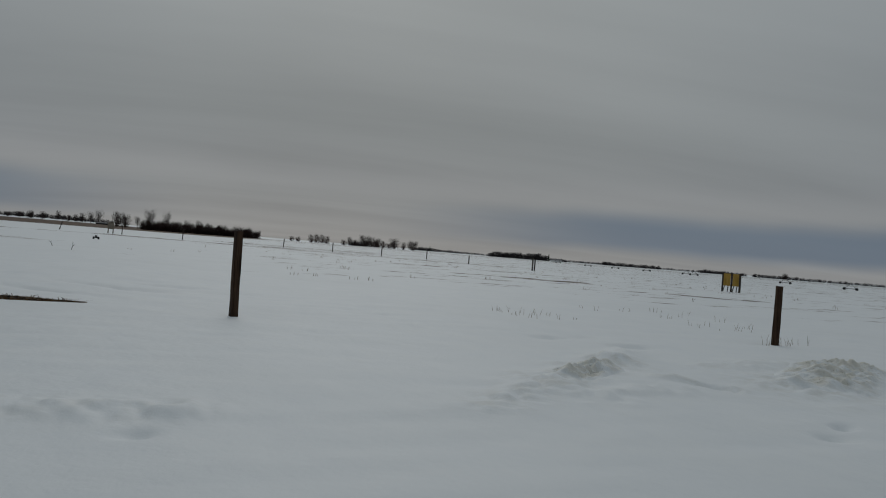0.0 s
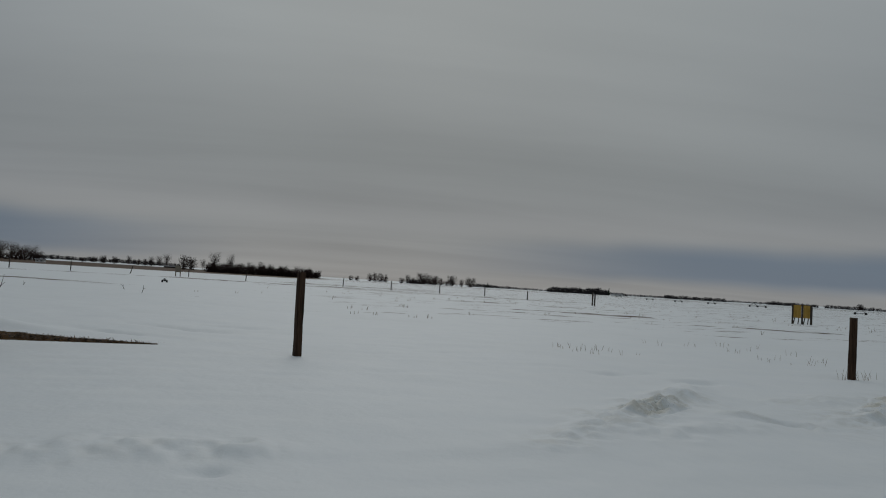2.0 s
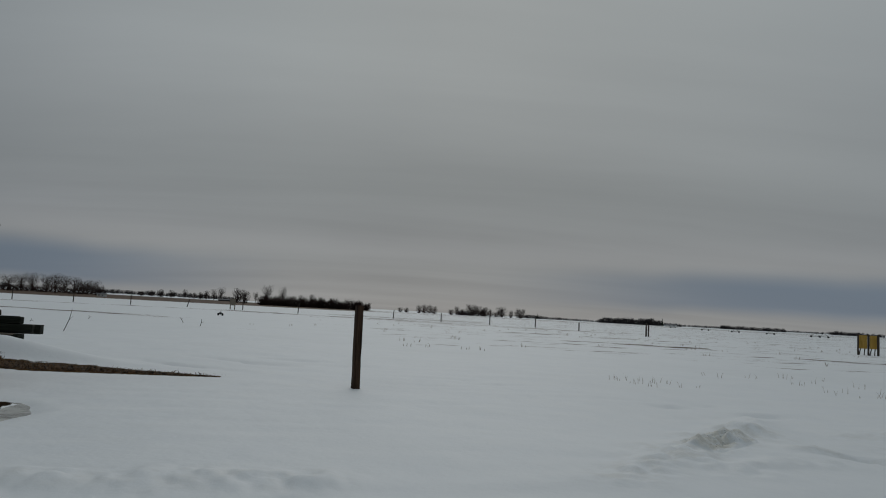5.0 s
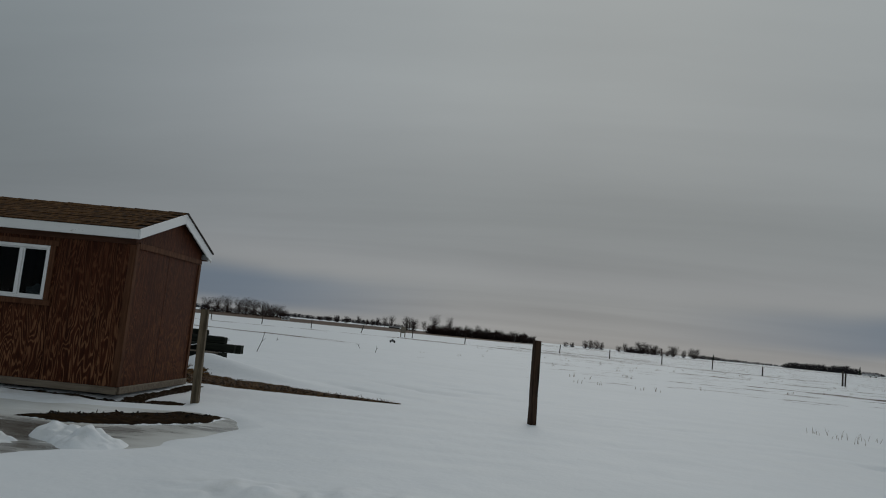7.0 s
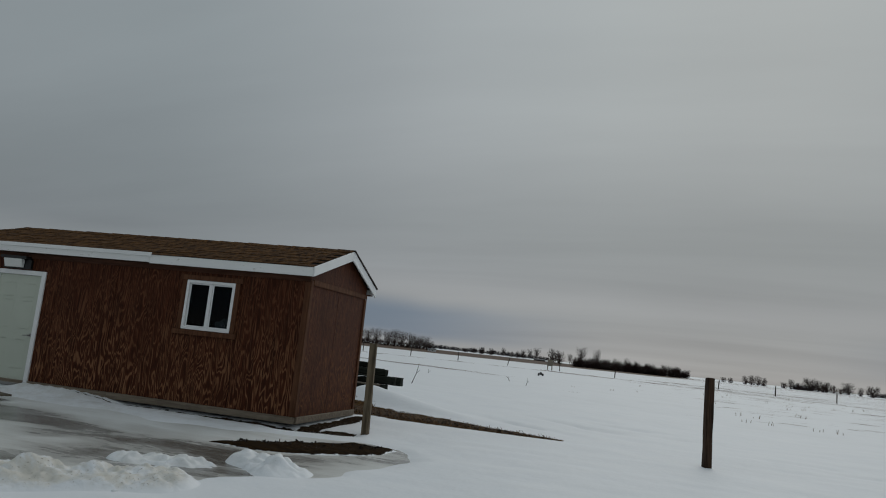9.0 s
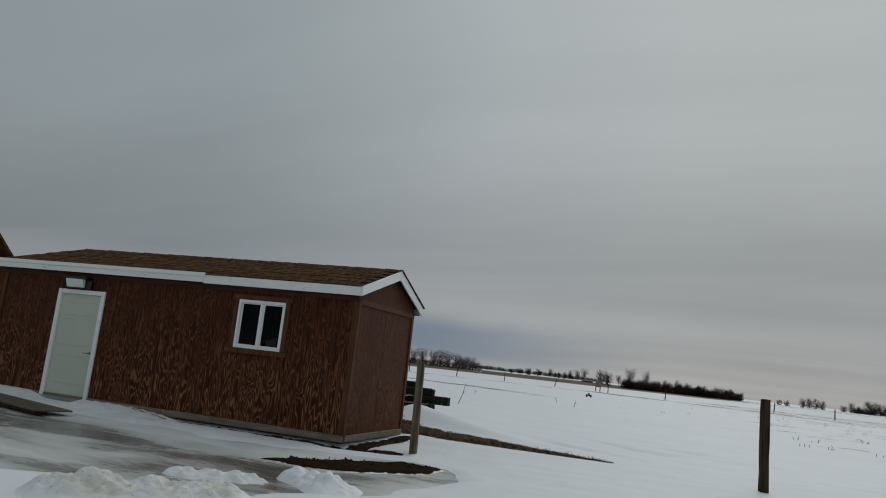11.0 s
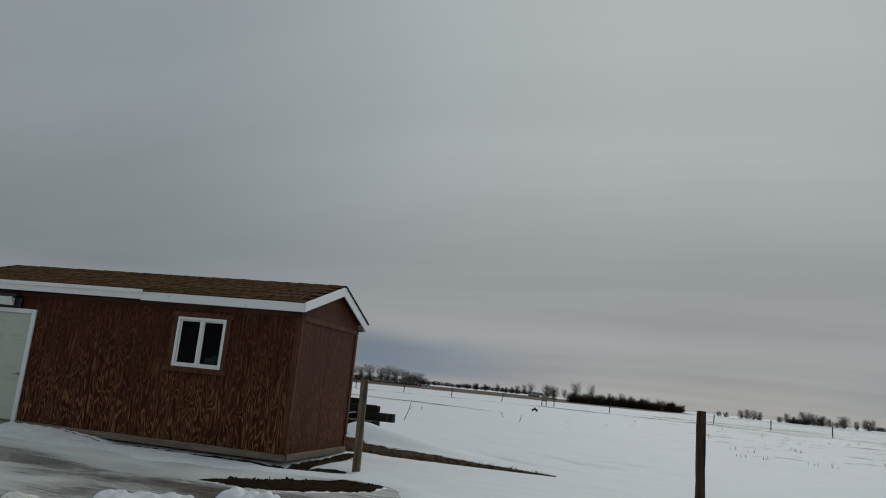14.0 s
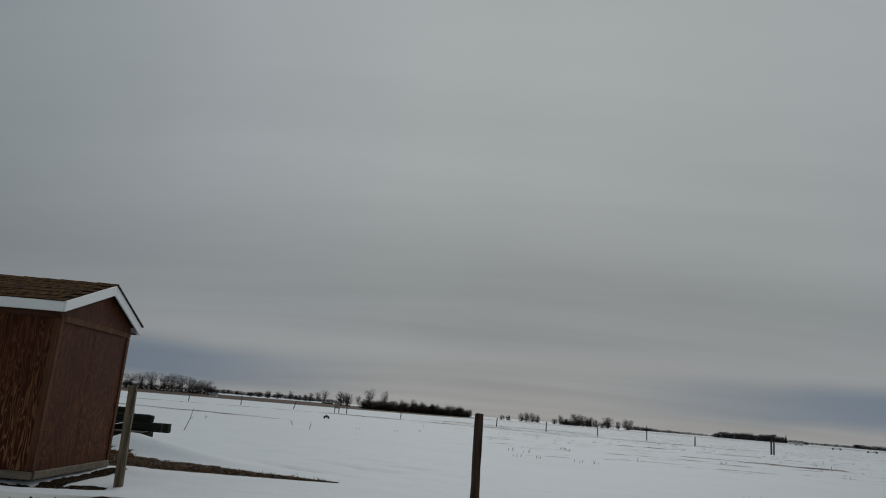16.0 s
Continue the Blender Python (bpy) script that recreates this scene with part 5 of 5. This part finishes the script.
blades("weeds", [(11.7, 11.75, 9, 0.2, 0.13), (11.3, 11.75, 4, 0.15, 0.1), (12.1, 11.75, 4, 0.22, 0.13)], "straw", "dry weeds at the foot of a fence post", 5, 1.0, (0.10, 0.26), 0.004)
blades("field_grass", [(rnd.uniform(3, 45), rnd.uniform(26, 95), 3, 0.2, 0.2) for _ in range(150)] + [(rnd.uniform(-35, 0), rnd.uniform(40, 105), 2, 0.2, 0.2) for _ in range(9)],
       "straw", "scattered dry grass tufts in the snowy field", 6, 1.0, (0.06, 0.2), 0.009)
for x, y, h, lean in ((-9.5, 27.6, 0.85, 18), (-8.4, 42.6, 0.35, -30), (-6.7, 38.5, 0.40, 12), (-13.0, 41.0, 0.2, 10), (-14.0, 36.0, 0.15, 40)):
    st = bmesh.new()
    tube(st, (0, 0, -0.1), (0.02, 0, h * 0.55), 0.016, 0.012, 6)
    tube(st, (0.02, 0, h * 0.55), (-0.03, 0, h), 0.012, 0.005, 6)
    tube(st, (0.02, 0, h * 0.5), (0.10, 0.02, h * 0.72), 0.009, 0.004, 5)
    w = part("weed_stalk", st, "straw_dark")
    w.matrix_basis = pose(x, y, ground_at(x, y), 0, lean, 0)
    tagged(w, "single dry weed stalk standing in the snow", "weed", "weed stalks")
V, F = [], []
for k in range(420):
    if k < 260:
        f = rnd.random()
        x, y = -7.2 + 5.4 * f, 14.0 - 1.0 * f + rnd.uniform(-1, 1) * (1.0 - 0.9 * f)
    elif k < 360:
        x, y = rnd.uniform(-5.4, -3.65), 0
        y = 7.85 + (x + 5.4) * 0.62 + rnd.uniform(-0.25, 0.35)
    else:
        x, y = rnd.uniform(-6.8, -4.7), rnd.uniform(9.5, 9.8)
    z, s = ground_at(x, y), rnd.uniform(0.008, 0.028)
    b = len(V)
    V += [(x + rnd.uniform(-1, 1) * s * 1.4, y + rnd.uniform(-1, 1) * s * 1.4, z - 0.01 + rnd.uniform(0, 1) * s) for _ in range(4)] + [(x, y, z + s * 1.2)]
    F += [(b, b + 1, b + 4), (b + 1, b + 2, b + 4), (b + 2, b + 3, b + 4), (b + 3, b, b + 4)]
tagged(raw("earth_clods", V, F, "clod"), "dark crumbs of wet earth", "earth", kind="stuff")

# ---- roof shingles ----
COURSES, TAB = 11, 0.31
SL = math.hypot(RIDGE_Y + EAVE, RIDGE_Z - EAVE_Z)
PITCH = math.degrees(math.atan2(RIDGE_Z - EAVE_Z, RIDGE_Y + EAVE))
EXP = (SL + 0.02) / COURSES
tabs = []
for k in range(3):
    me = bpy.data.meshes.new("shingle")
    bm = boxes((-TAB / 2 + 0.004, TAB / 2 - 0.004, -0.004 * k, EXP + 0.02, 0.0, 0.007 + 0.003 * k), bevel=0)
    for v in bm.verts:
        if v.co.y > 0.05:
            v.co.z -= 0.006
    bm.to_mesh(me)
    bm.free()
    me.materials.append(M["shingle"])
    tabs.append(me)
rnd = random.Random(9)
slope_front = Matrix.Translation((0, -EAVE - 0.02, EAVE_Z - 0.004)) @ Matrix.Rotation(radians(PITCH), 4, "X")
n_tab = int((LENGTH + 0.22) / TAB)
for c in range(COURSES):
    for k in range(n_tab + 1):
        x = 0.09 - TAB / 2 - k * TAB + (TAB / 2 if c % 2 else 0)
        if x > 0.09 - TAB * 0.3:
            continue
        end = -LENGTH - 0.12 + HIP * (c + 0.5) / COURSES + TAB / 2
        if x < end - TAB * 0.6:
            continue
        x = max(x, end)
        s = new("shingle", tabs[rnd.randrange(3)])
        s.parent = shed
        sag = rnd.uniform(0.0, 0.035) if c == 0 and x > -2.95 else 0.0
        s.matrix_basis = slope_front @ pose(x, c * EXP - sag, -0.2 * sag, rnd.uniform(-0.3, 0.6), 0, rnd.uniform(-0.4, 0.4))
back = bmesh.new()
for c in range(COURSES):
    y0, y1 = (REAR_Y - 0.013 + (RIDGE_Y - REAR_Y + 0.013) * f / COURSES for f in (c, c + 1))
    z0, z1 = (REAR_Z + 0.012 + (RIDGE_Z - REAR_Z - 0.012) * f / COURSES for f in (c, c + 1))
    for k in range(n_tab - int(HIP * c / COURSES / TAB) - 1):
        x = 0.09 - k * TAB
        vs = [back.verts.new(p) for p in ((x, y0, z0 + 0.012), (x - TAB + 0.008, y0, z0 + 0.012), (x - TAB + 0.008, y1, z1 + 0.002), (x, y1, z1 + 0.002), (x, y0, z0), (x - TAB + 0.008, y0, z0))]
        back.faces.new(vs[:4]), back.faces.new((vs[0], vs[1], vs[5], vs[4]))
tagged(part("rear_shingles", back, "shingle", shed), kind="stuff")
capme = bpy.data.meshes.new("ridge_cap")
bm = bmesh.new()
vs = [[bm.verts.new((x, y, z)) for y, z in ((-0.13, -0.045), (0, 0.012), (0.13, -0.045))] for x in (-0.16, 0.16)]
for i in range(2):
    bm.faces.new((vs[0][i], vs[1][i], vs[1][i + 1], vs[0][i + 1]))
low = [[bm.verts.new((v.co.x, v.co.y, v.co.z - 0.012)) for v in row] for row in vs]
for i in range(2):
    bm.faces.new((vs[1][i], low[1][i], low[1][i + 1], vs[1][i + 1]))
    bm.faces.new((vs[0][i], low[0][i], low[0][i + 1], vs[0][i + 1]))
for r in (0, 2):
    bm.faces.new((vs[0][r], vs[1][r], low[1][r], low[0][r]))
bmesh.ops.recalc_face_normals(bm, faces=bm.faces)
bm.to_mesh(capme)
bm.free()
capme.materials.append(M["shingle"])
for k in range(24):
    s = new("ridge_cap", capme)
    s.parent = shed
    s.matrix_basis = pose(-0.06 - 0.305 * k, RIDGE_Y, RIDGE_Z + 0.018 + rnd.uniform(-0.002, 0.004), 0, 1.5, 0)
